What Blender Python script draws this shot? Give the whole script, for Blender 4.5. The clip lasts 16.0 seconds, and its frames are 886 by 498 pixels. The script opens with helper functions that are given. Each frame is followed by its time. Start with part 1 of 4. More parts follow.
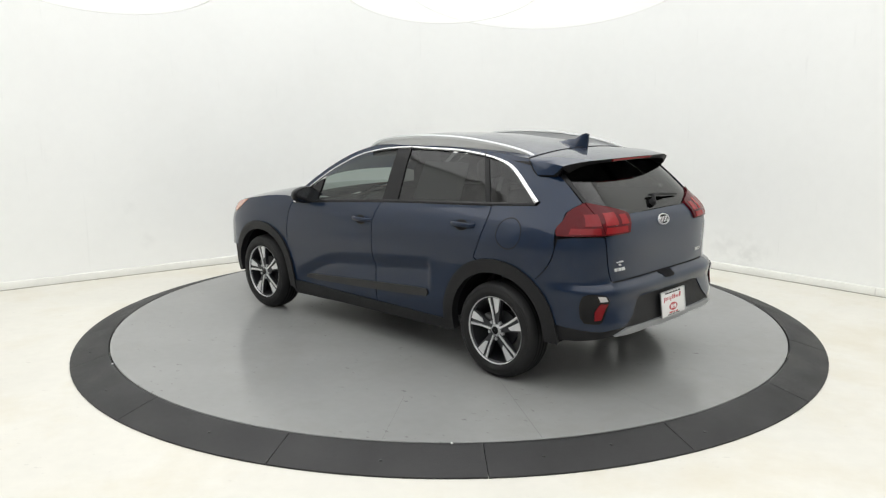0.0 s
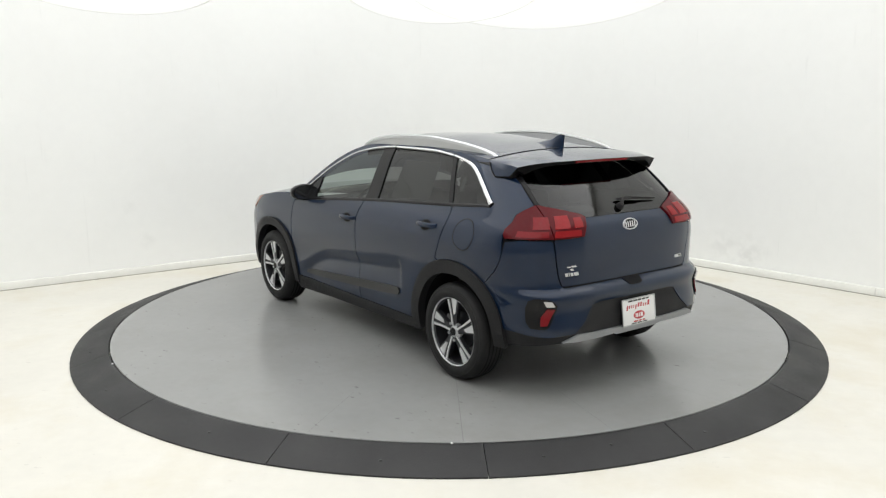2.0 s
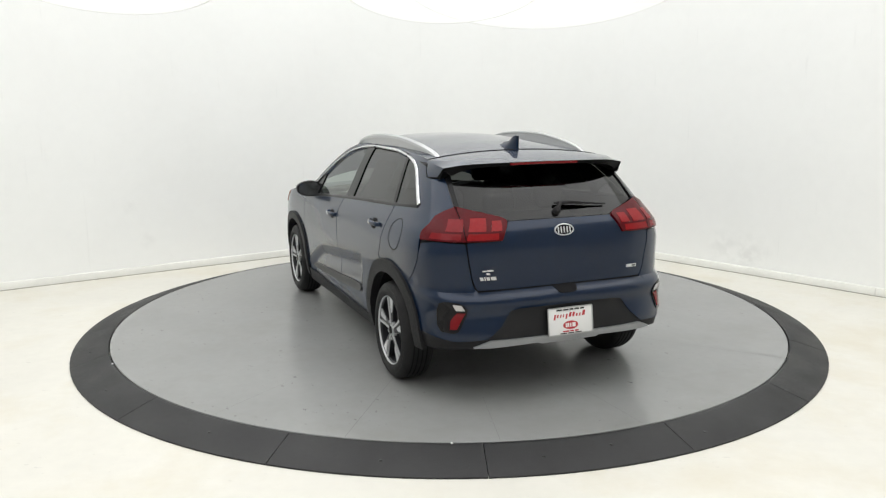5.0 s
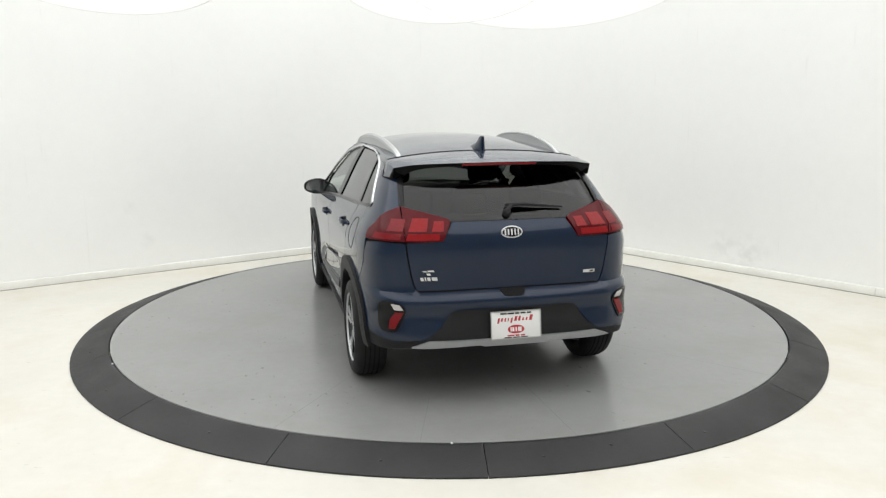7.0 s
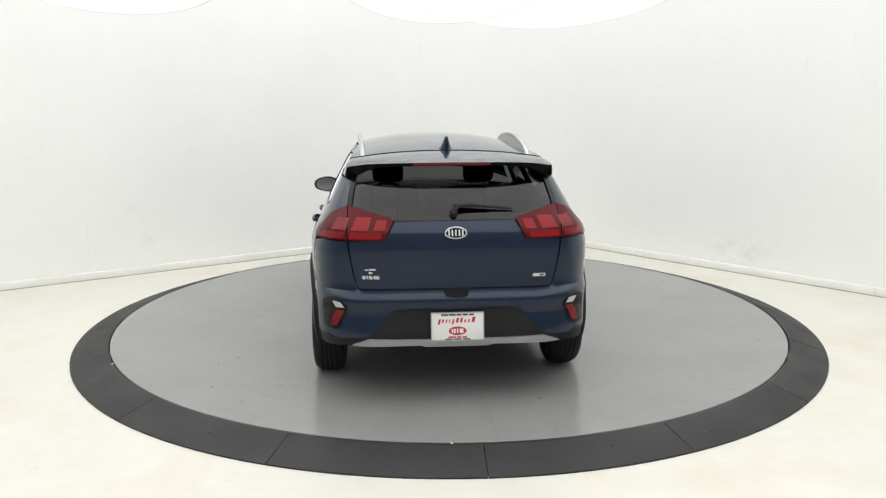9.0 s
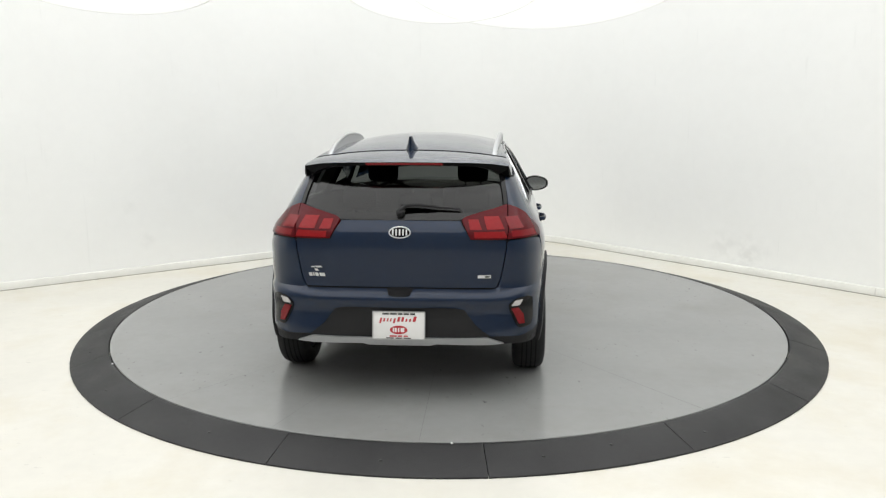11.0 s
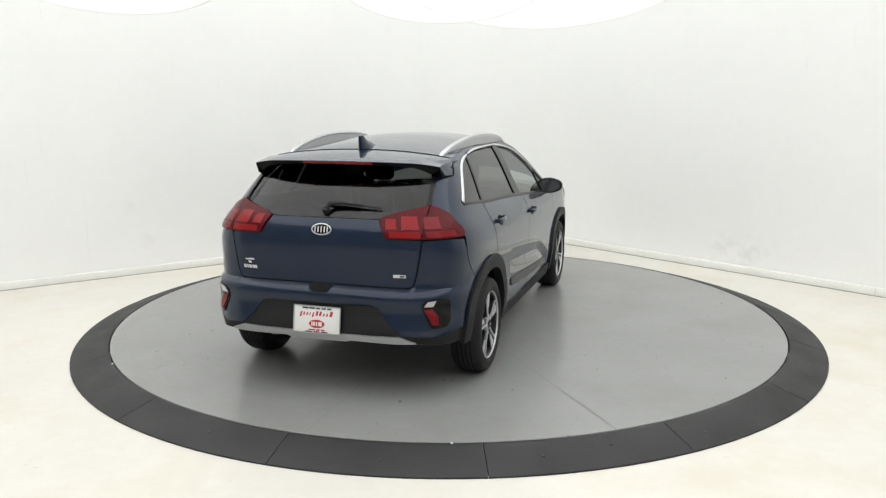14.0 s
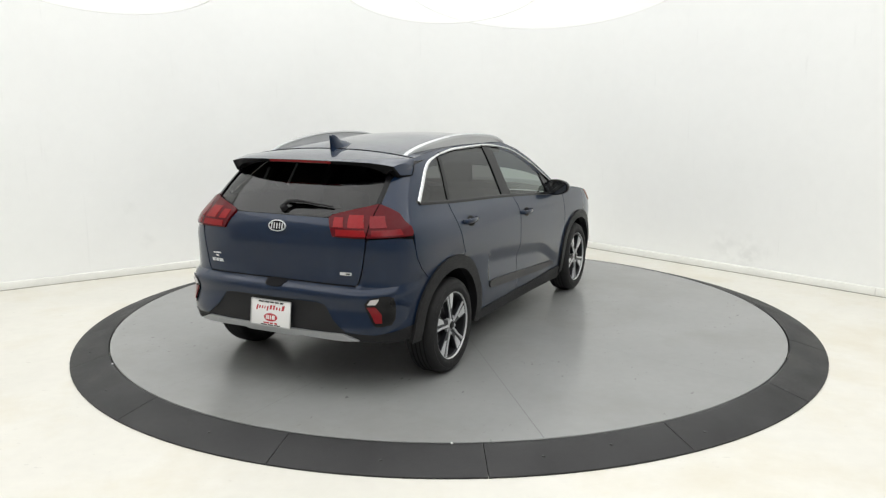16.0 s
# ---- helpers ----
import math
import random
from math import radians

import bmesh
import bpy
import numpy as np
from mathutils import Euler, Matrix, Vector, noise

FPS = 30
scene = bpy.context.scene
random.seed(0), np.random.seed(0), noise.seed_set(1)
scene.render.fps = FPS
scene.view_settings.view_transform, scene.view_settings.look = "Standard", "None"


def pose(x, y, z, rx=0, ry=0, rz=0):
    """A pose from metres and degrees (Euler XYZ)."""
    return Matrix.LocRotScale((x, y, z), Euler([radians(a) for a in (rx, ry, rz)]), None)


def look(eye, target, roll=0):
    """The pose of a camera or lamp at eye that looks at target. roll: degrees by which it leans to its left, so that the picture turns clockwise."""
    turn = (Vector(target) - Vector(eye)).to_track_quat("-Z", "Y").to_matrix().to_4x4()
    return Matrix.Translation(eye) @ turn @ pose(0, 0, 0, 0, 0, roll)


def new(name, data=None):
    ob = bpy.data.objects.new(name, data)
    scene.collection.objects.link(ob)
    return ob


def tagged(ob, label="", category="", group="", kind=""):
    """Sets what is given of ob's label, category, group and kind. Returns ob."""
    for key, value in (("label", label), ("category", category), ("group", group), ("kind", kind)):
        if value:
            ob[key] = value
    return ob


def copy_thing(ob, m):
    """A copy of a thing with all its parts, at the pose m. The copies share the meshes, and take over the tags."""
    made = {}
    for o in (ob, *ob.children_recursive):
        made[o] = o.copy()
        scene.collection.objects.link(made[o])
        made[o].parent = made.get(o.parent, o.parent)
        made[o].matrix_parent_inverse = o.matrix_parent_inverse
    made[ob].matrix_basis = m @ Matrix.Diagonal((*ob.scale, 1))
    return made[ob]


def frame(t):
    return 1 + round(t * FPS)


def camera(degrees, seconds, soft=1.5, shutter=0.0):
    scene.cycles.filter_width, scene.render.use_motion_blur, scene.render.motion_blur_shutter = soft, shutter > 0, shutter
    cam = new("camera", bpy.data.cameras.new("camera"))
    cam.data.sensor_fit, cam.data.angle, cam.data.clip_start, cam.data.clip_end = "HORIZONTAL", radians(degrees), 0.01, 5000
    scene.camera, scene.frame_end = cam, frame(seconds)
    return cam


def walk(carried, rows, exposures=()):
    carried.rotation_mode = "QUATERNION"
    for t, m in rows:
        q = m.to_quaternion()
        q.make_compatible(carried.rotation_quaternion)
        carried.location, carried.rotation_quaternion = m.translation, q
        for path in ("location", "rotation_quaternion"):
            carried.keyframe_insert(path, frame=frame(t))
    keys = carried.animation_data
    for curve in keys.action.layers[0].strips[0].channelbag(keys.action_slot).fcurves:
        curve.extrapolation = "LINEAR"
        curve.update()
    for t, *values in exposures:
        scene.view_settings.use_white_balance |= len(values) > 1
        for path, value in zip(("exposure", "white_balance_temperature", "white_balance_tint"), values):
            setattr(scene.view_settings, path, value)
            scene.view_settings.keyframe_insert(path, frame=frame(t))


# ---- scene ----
# ---- camera: it stands still on a stand, in front of the turntable ----
DECK = 0.079                      # height of the turntable's deck over the floor
cam = camera(57.65, 16.0, 1.25)
EYE = Vector((0.0, -6.873, 1.918))
PAN, TILT, ROLL = radians(-0.358), radians(10.618), -0.154
AIM = EYE + 5 * Vector((math.sin(PAN) * math.cos(TILT), math.cos(PAN) * math.cos(TILT), -math.sin(TILT)))
walk(cam, [(0.0, look(EYE, AIM, ROLL)), (16.0, look(EYE, AIM, ROLL))])

# ---- world and exposure: a closed white booth, lit by its own luminous ceiling ----
world = bpy.data.worlds.new("world")
scene.world = world
world.use_nodes = True
world.node_tree.nodes["Background"].inputs["Color"].default_value = (0.9, 0.95, 1.0, 1)
world.node_tree.nodes["Background"].inputs["Strength"].default_value = 0.05
scene.view_settings.exposure = 0.0


# ---- materials ----
def material(name, color, rough=0.5, metal=0.0, coat=0.0, vary=0.0, scale=6.0, bump=0.0, bump_scale=60.0, spec=0.5, scuff=0.0, emit=0.0, emit_color=(1, 1, 1), stain=None, spots=(), tint=0.0):
    """A principled material with grain at two scales in colour, gloss and relief; stain: the colour of large faint patches; spots: smudges at (place, reach, weight);
    tint: how far alike pieces differ in tone."""
    m = bpy.data.materials.new(name)
    m.use_nodes = True
    n, l = m.node_tree.nodes, m.node_tree.links
    b = n["Principled BSDF"]
    b.inputs["Base Color"].default_value = (*color, 1)
    b.inputs["Roughness"].default_value = rough
    b.inputs["Metallic"].default_value = metal
    b.inputs["Coat Weight"].default_value = coat
    b.inputs["Coat Roughness"].default_value = 0.03
    b.inputs["Coat IOR"].default_value = 1.4
    b.inputs["Specular IOR Level"].default_value = spec
    if emit:
        b.inputs["Emission Color"].default_value = (*emit_color, 1)
        b.inputs["Emission Strength"].default_value = emit
    if vary or bump:
        co = n.new("ShaderNodeTexCoord")
    if vary:
        big, fine = n.new("ShaderNodeTexNoise"), n.new("ShaderNodeTexNoise")
        big.inputs["Scale"].default_value, fine.inputs["Scale"].default_value = scale, scale * 14
        big.inputs["Detail"].default_value = fine.inputs["Detail"].default_value = 5
        add = n.new("ShaderNodeMath")
        add.operation = "MULTIPLY_ADD"
        add.inputs[1].default_value = 0.4
        l.new(co.outputs["Object"], big.inputs["Vector"])
        l.new(co.outputs["Object"], fine.inputs["Vector"])
        l.new(fine.outputs["Fac"], add.inputs[0])
        l.new(big.outputs["Fac"], add.inputs[2])
        ramp = n.new("ShaderNodeMapRange")
        ramp.inputs["From Min"].default_value, ramp.inputs["From Max"].default_value = 0.35, 1.05
        l.new(add.outputs[0], ramp.inputs["Value"])
        mix = n.new("ShaderNodeMix")
        mix.data_type = "RGBA"
        mix.inputs["A"].default_value = (*[c * (1 - vary) for c in color], 1)
        mix.inputs["B"].default_value = (*[min(1, c * (1 + vary)) for c in color], 1)
        l.new(ramp.outputs["Result"], mix.inputs["Factor"])
        l.new(mix.outputs["Result"], b.inputs["Base Color"])
        if scuff:                 # dark scratches and rubber marks, gathered in patches
            marks, where, both, dark = n.new("ShaderNodeTexNoise"), n.new("ShaderNodeTexNoise"), n.new("ShaderNodeMath"), n.new("ShaderNodeMix")
            stretch = n.new("ShaderNodeMapping")
            stretch.inputs["Scale"].default_value = (15, 26, 1)
            l.new(co.outputs["Object"], stretch.inputs["Vector"])
            l.new(stretch.outputs["Vector"], marks.inputs["Vector"])
            l.new(co.outputs["Object"], where.inputs["Vector"])
            marks.inputs["Scale"].default_value, where.inputs["Scale"].default_value = 1.0, 2.3
            marks.inputs["Detail"].default_value = 3
            cut, patch = n.new("ShaderNodeMapRange"), n.new("ShaderNodeMapRange")
            cut.inputs["From Min"].default_value, cut.inputs["From Max"].default_value = 0.65, 0.74
            patch.inputs["From Min"].default_value, patch.inputs["From Max"].default_value = 0.50, 0.60
            l.new(marks.outputs["Fac"], cut.inputs["Value"])
            l.new(where.outputs["Fac"], patch.inputs["Value"])
            both.operation = "MULTIPLY"
            l.new(cut.outputs["Result"], both.inputs[0])
            l.new(patch.outputs["Result"], both.inputs[1])
            part_of = n.new("ShaderNodeMath")
            part_of.operation = "MULTIPLY"
            part_of.inputs[1].default_value = scuff
            l.new(both.outputs[0], part_of.inputs[0])
            dark.data_type = "RGBA"
            dark.inputs["B"].default_value = (*[c * 0.45 for c in color], 1)
            l.new(part_of.outputs[0], dark.inputs["Factor"])
            l.new(mix.outputs["Result"], dark.inputs["A"])
            l.new(dark.outputs["Result"], b.inputs["Base Color"])
        def over(colour, weight):             # lays a colour over what the base colour holds so far
            lay, below = n.new("ShaderNodeMix"), b.inputs["Base Color"].links[0].from_socket
            lay.data_type = "RGBA"
            lay.inputs["B"].default_value = (*colour, 1)
            l.new(weight, lay.inputs["Factor"])
            l.new(below, lay.inputs["A"])
            l.new(lay.outputs["Result"], b.inputs["Base Color"])

        def ranged(value, lo, hi, top):
            r = n.new("ShaderNodeMapRange")
            r.inputs["From Min"].default_value, r.inputs["From Max"].default_value, r.inputs["To Max"].default_value = lo, hi, top
            l.new(value, r.inputs["Value"])
            return r.outputs["Result"]
        if stain:
            wide = n.new("ShaderNodeTexNoise")
            wide.inputs["Scale"].default_value, wide.inputs["Detail"].default_value, wide.inputs["Roughness"].default_value, wide.inputs["Distortion"].default_value = 0.85, 9, 0.66, 0.15
            l.new(co.outputs["Object"], wide.inputs["Vector"])
            over(stain, ranged(wide.outputs["Fac"], 0.48, 0.68, 0.65))
        for place, reach, weight in spots:
            far, cloud, times = n.new("ShaderNodeVectorMath"), n.new("ShaderNodeTexNoise"), n.new("ShaderNodeMath")
            far.operation, times.operation = "DISTANCE", "MULTIPLY"
            far.inputs[1].default_value = place
            cloud.inputs["Scale"].default_value, cloud.inputs["Detail"].default_value = 9, 6
            l.new(co.outputs["Object"], far.inputs[0])
            l.new(co.outputs["Object"], cloud.inputs["Vector"])
            l.new(ranged(far.outputs["Value"], reach, 0.0, weight), times.inputs[0])
            l.new(ranged(cloud.outputs["Fac"], 0.42, 0.62, 1.0), times.inputs[1])
            over([c * 0.5 for c in color], times.outputs[0])
        if tint:
            info, shade = n.new("ShaderNodeObjectInfo"), n.new("ShaderNodeHueSaturation")
            below = b.inputs["Base Color"].links[0].from_socket
            tone = ranged(info.outputs["Random"], 0.0, 1.0, 1 + tint)
            tone.node.inputs["To Min"].default_value = 1 - tint
            l.new(tone, shade.inputs["Value"])
            l.new(below, shade.inputs["Color"])
            l.new(shade.outputs["Color"], b.inputs["Base Color"])
        gloss = n.new("ShaderNodeMapRange")
        gloss.inputs["To Min"].default_value, gloss.inputs["To Max"].default_value = rough * (1 - vary), min(1, rough * (1 + vary))
        l.new(ramp.outputs["Result"], gloss.inputs["Value"])
        l.new(gloss.outputs["Result"], b.inputs["Roughness"])
    if bump:
        grain, relief = n.new("ShaderNodeTexNoise"), n.new("ShaderNodeBump")
        grain.inputs["Scale"].default_value = bump_scale
        grain.inputs["Detail"].default_value = 4
        relief.inputs["Strength"].default_value = bump
        relief.inputs["Distance"].default_value = 0.004
        l.new(co.outputs["Object"], grain.inputs["Vector"])
        l.new(grain.outputs["Fac"], relief.inputs["Height"])
        l.new(relief.outputs["Normal"], b.inputs["Normal"])
    return m


def pane_material(name, tint, gloss=0.03):
    """A thin tinted pane: it lets light straight through, and mirrors by Fresnel."""
    m = bpy.data.materials.new(name)
    m.use_nodes = True
    n, l = m.node_tree.nodes, m.node_tree.links
    n.remove(n["Principled BSDF"])
    clear, shiny, mix, fres = (n.new("ShaderNode" + k) for k in ("BsdfTransparent", "BsdfGlossy", "MixShader", "Fresnel"))
    clear.inputs["Color"].default_value = (*tint, 1)
    shiny.inputs["Roughness"].default_value = gloss
    shiny.inputs["Color"].default_value = (1, 1, 1, 1)
    fres.inputs["IOR"].default_value = 1.45
    l.new(fres.outputs[0], mix.inputs[0])
    l.new(clear.outputs[0], mix.inputs[1])
    l.new(shiny.outputs[0], mix.inputs[2])
    l.new(mix.outputs[0], n["Material Output"].inputs["Surface"])
    return m


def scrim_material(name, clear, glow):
    """A sheer white fabric that light passes, with a faint glow added to lift it off the wall."""
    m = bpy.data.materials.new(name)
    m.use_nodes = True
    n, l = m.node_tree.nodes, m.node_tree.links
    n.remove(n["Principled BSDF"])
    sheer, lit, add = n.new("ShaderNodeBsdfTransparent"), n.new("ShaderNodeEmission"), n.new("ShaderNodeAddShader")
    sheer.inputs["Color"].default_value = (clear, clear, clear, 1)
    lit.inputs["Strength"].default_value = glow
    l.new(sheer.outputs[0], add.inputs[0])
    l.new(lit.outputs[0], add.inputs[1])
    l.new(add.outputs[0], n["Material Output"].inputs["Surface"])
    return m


WALL = material("white_wall_paint", (0.90, 0.908, 0.893), 0.55, scuff=0.07, vary=0.03, scale=0.7, bump=0.12, bump_scale=35,
                spots=((Vector((3.27, 1.82, 0.20)), 0.32, 0.22), (Vector((3.05, 2.06, 0.28)), 0.22, 0.16), (Vector((-3.46, 1.83, 0.75)), 0.10, 0.16), (Vector((-3.33, 1.92, 0.36)), 0.12, 0.16)))
# unseen wall behind the camera: its grey stands in for a dim space
BACKGREY = material("back_wall_grey", (0.42, 0.42, 0.41), 0.7, vary=0.1, scale=1.0)
BASE = material("scuffed_baseboard_paint", (0.80, 0.80, 0.755), 0.5, scuff=0.55, vary=0.08, scale=1.6, bump=0.2, bump_scale=30)
GRIME = material("grey_grime", (0.30, 0.28, 0.24), 0.8, vary=0.35, scale=2.5)
FLOOR = material("cream_floor_paint", (0.70, 0.683, 0.622), 0.42, stain=(0.62, 0.575, 0.465), scuff=0.30, vary=0.09, scale=0.8, bump=0.08, bump_scale=25)
CEIL = material("white_ceiling", (0.87, 0.87, 0.85), 0.7, vary=0.03, scale=1.0)
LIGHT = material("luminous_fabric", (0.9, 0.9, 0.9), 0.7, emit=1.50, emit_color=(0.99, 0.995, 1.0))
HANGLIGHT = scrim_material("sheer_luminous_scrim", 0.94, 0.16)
DECKM = material("grey_deck_paint", (0.262, 0.266, 0.262), 0.22, spec=0.36, vary=0.07, scale=1.1, stain=(0.225, 0.224, 0.213), scuff=0.75)
RUBBER = material("black_rubber_ramp", (0.0132, 0.0132, 0.0142), 0.58, tint=0.16, vary=0.25, scale=3, bump=0.4, bump_scale=160)
JOINT = material("dark_joint", (0.12, 0.12, 0.12), 0.6)
BOLT = material("dull_bolt", (0.05, 0.05, 0.05), 0.4, 0.6)
PAINT = material("blue_metallic_paint", (0.0020, 0.0112, 0.0340), 0.42, 0.25, coat=1.0, vary=0.06, scale=160, spec=0.1)
CLAD = material("black_grained_plastic", (0.012, 0.012, 0.013), 0.55, spec=0.26, vary=0.15, scale=40, bump=0.25, bump_scale=420)
MOULD = material("satin_black_moulding", (0.009, 0.009, 0.010), 0.45, spec=0.25, coat=0.35, vary=0.1, scale=40)
GLOSSBLACK = material("gloss_black", (0.006, 0.006, 0.007), 0.22, spec=0.22)
MATTBLACK = material("black_spoiler_plastic", (0.004, 0.004, 0.0045), 0.5, spec=0.08, vary=0.1, scale=40)
SHELL = material("dark_inner_shell", (0.013, 0.013, 0.014), 0.8, spec=0.08)
UNDER = material("grey_underbody", (0.10, 0.10, 0.10), 0.7, vary=0.2, scale=6)
CHROME = material("satin_chrome", (0.74, 0.75, 0.76), 0.26, 1.0)
SATIN = material("satin_silver_rail", (0.52, 0.53, 0.54), 0.32, 1.0, vary=0.04, scale=30)
RAILM = material("grey_rail_side", (0.46, 0.465, 0.47), 0.42, 0.7, vary=0.04, scale=30)
SILVER = material("silver_plastic", (0.42, 0.43, 0.44), 0.35, 0.6, vary=0.05, scale=30)
ALLOY = material("machined_alloy", (0.66, 0.67, 0.68), 0.38, 0.65, vary=0.05, scale=40)
ALLOYDARK = material("dark_grey_alloy", (0.035, 0.036, 0.04), 0.35, 0.5)
TYRE = material("tyre_rubber", (0.0075, 0.0075, 0.008), 0.66, spec=0.35, vary=0.2, scale=20, bump=0.2, bump_scale=200)
REDLENS = material("dark_red_lens", (0.080, 0.0045, 0.007), 0.14, coat=0.0, spec=0.16, vary=0.1, scale=30)
REDCELL = material("bright_red_cell", (0.225, 0.008, 0.010), 0.16, spec=0.22, vary=0.12, scale=60)
REDMID = material("red_reflector", (0.165, 0.007, 0.010), 0.18, spec=0.25, vary=0.1, scale=60)
WHITELENS = material("clear_lamp_lens", (0.52, 0.50, 0.49), 0.14, coat=0.6)
AMBER = material("amber_lens", (0.62, 0.33, 0.24), 0.12, coat=1.0)
PLATE = material("white_plate", (0.78, 0.78, 0.77), 0.3, vary=0.02, scale=40)
INKRED = material("red_ink", (0.45, 0.03, 0.04), 0.4)
INKBLACK = material("black_ink", (0.02, 0.02, 0.02), 0.4)
SEATM = material("dark_seat_fabric", (0.025, 0.025, 0.027), 0.8, vary=0.2, scale=60, bump=0.3, bump_scale=300)
PAPER = material("white_sticker_paper", (0.28, 0.29, 0.275), 0.6, vary=0.05, scale=50)
GLASS_FRONT = pane_material("lightly_tinted_glass", (0.27, 0.325, 0.30))
GLASS_REAR = pane_material("privacy_glass", (0.085, 0.092, 0.088))
MIRROR = material("dark_mirror_glass", (0.22, 0.23, 0.24), 0.05, 1.0)


# ---- mesh helpers ----
def mesh_of(bm, name, mat, smooth=True):
    bmesh.ops.recalc_face_normals(bm, faces=bm.faces)
    me = bpy.data.meshes.new(name)
    bm.to_mesh(me)
    bm.free()
    me.materials.append(mat)
    if smooth:
        me.polygons.foreach_set("use_smooth", [True] * len(me.polygons))
        me.set_sharp_from_angle(angle=radians(38))
    return me


def part(name, bm, mat, parent=None, label="", smooth=True):
    ob = new(name, mesh_of(bm, name, mat, smooth))
    ob.parent = parent
    return tagged(ob, label)


def box(bm, lo, hi, bevel=0.0, seg=2, m=None):
    r = bmesh.ops.create_cube(bm, size=1)
    vs = r["verts"]
    for v in vs:
        v.co = Vector([lo[i] + (v.co[i] + 0.5) * (hi[i] - lo[i]) for i in range(3)])
    if bevel:
        es = list({e for v in vs for e in v.link_edges})
        r = bmesh.ops.bevel(bm, geom=es, offset=bevel, segments=seg, affect="EDGES", profile=0.5)
        vs = list({v for f in r["faces"] for v in f.verts} | {v for v in vs if v.is_valid})
        seen, todo = set(vs), list(vs)
        while todo:
            for e in todo.pop().link_edges:
                for v in e.verts:
                    if v not in seen:
                        seen.add(v)
                        todo.append(v)
        vs = list(seen)
    if m is not None:
        bmesh.ops.transform(bm, matrix=m, verts=vs)
    return vs


def grid(bm, rows, close_u=False, close_v=False):
    """Quads between rows of points."""
    vs = [[bm.verts.new(p) for p in r] for r in rows]
    nr, nc = len(vs), len(vs[0])
    for i in range(nr if close_u else nr - 1):
        for j in range(nc if close_v else nc - 1):
            bm.faces.new((vs[i][j], vs[(i + 1) % nr][j], vs[(i + 1) % nr][(j + 1) % nc], vs[i][(j + 1) % nc]))
    return vs


def lathe(bm, profile, steps=48, axis="z", m=None):
    """Turns (radius, height) pairs round an axis."""
    rows = []
    for k in range(steps):
        a = 2 * math.pi * k / steps
        row = []
        for r, h in profile:
            p = (r * math.cos(a), r * math.sin(a), h)
            row.append(Vector(p) if axis == "z" else Vector((p[0], p[2], p[1])))
        rows.append(row if m is None else [m @ p for p in row])
    return grid(bm, rows, close_u=True)


def curve(*pts):
    """A smooth curve through (x, y) pairs, with no overshoot."""
    px = np.array([p[0] for p in pts], float)
    py = np.array([p[1] for p in pts], float)
    d = np.diff(py) / np.diff(px)
    sl = np.zeros(len(px))
    sl[0], sl[-1] = d[0], d[-1]
    for i in range(1, len(px) - 1):
        sl[i] = 0 if d[i - 1] * d[i] <= 0 else 2 * d[i - 1] * d[i] / (d[i - 1] + d[i])

    def f(x):
        x = min(max(x, px[0]), px[-1])
        i = min(int(np.searchsorted(px, x, side="right")) - 1, len(px) - 2)
        w = px[i + 1] - px[i]
        t = (x - px[i]) / w
        return float((1 + 2 * t) * (1 - t) ** 2 * py[i] + t * (1 - t) ** 2 * w * sl[i] + t * t * (3 - 2 * t) * py[i + 1] + t * t * (t - 1) * w * sl[i + 1])
    return f


# ---- the booth ----
CORNER = Vector((0.648, 4.765))
DIR_L, DIR_R = Vector((-0.8177, -0.5756)).normalized(), Vector((0.6705, -0.7419)).normalized()


def booth_outline():
    """The plan of the booth's walls: two straight walls that meet in a rounded corner behind the turntable, and plain ones round the camera."""
    far_l, far_r = CORNER + DIR_L * 7.6, CORNER + DIR_R * 6.8
    pts = [CORNER, far_r, Vector((5.6, -9.5)), Vector((-5.9, -9.5)), far_l]
    out = []
    for i, p in enumerate(pts):
        a, b = (pts[i - 1] - p).normalized(), (pts[(i + 1) % len(pts)] - p).normalized()
        half = a.angle(b) / 2
        r = 1.7 if i == 0 else 1.0
        reach = r / math.tan(half)
        c = p + (a + b).normalized() * (r / math.sin(half))
        s, e = p + a * reach - c, p + b * reach - c
        sweep = s.angle_signed(e)
        n = 24 if i == 0 else 12
        for k in range(n + 1):
            ang = -sweep * k / n
            out.append(c + Vector((s.x * math.cos(ang) - s.y * math.sin(ang), s.x * math.sin(ang) + s.y * math.cos(ang))))
    return out


def offset_outline(pts, d):
    """The outline moved outwards by d."""
    mid = sum(pts, Vector((0, 0))) / len(pts)
    res = []
    for i, p in enumerate(pts):
        t = (pts[(i + 1) % len(pts)] - pts[i - 1]).normalized()
        nrm = Vector((t.y, -t.x))
        if nrm.dot(p - mid) < 0:
            nrm = -nrm
        res.append(p + nrm * d)
    return res


OUT = booth_outline()
WALL_TOP = 5.3
heights = [0.0, 0.8, 1.7, 2.6, 3.5, 4.4, WALL_TOP]


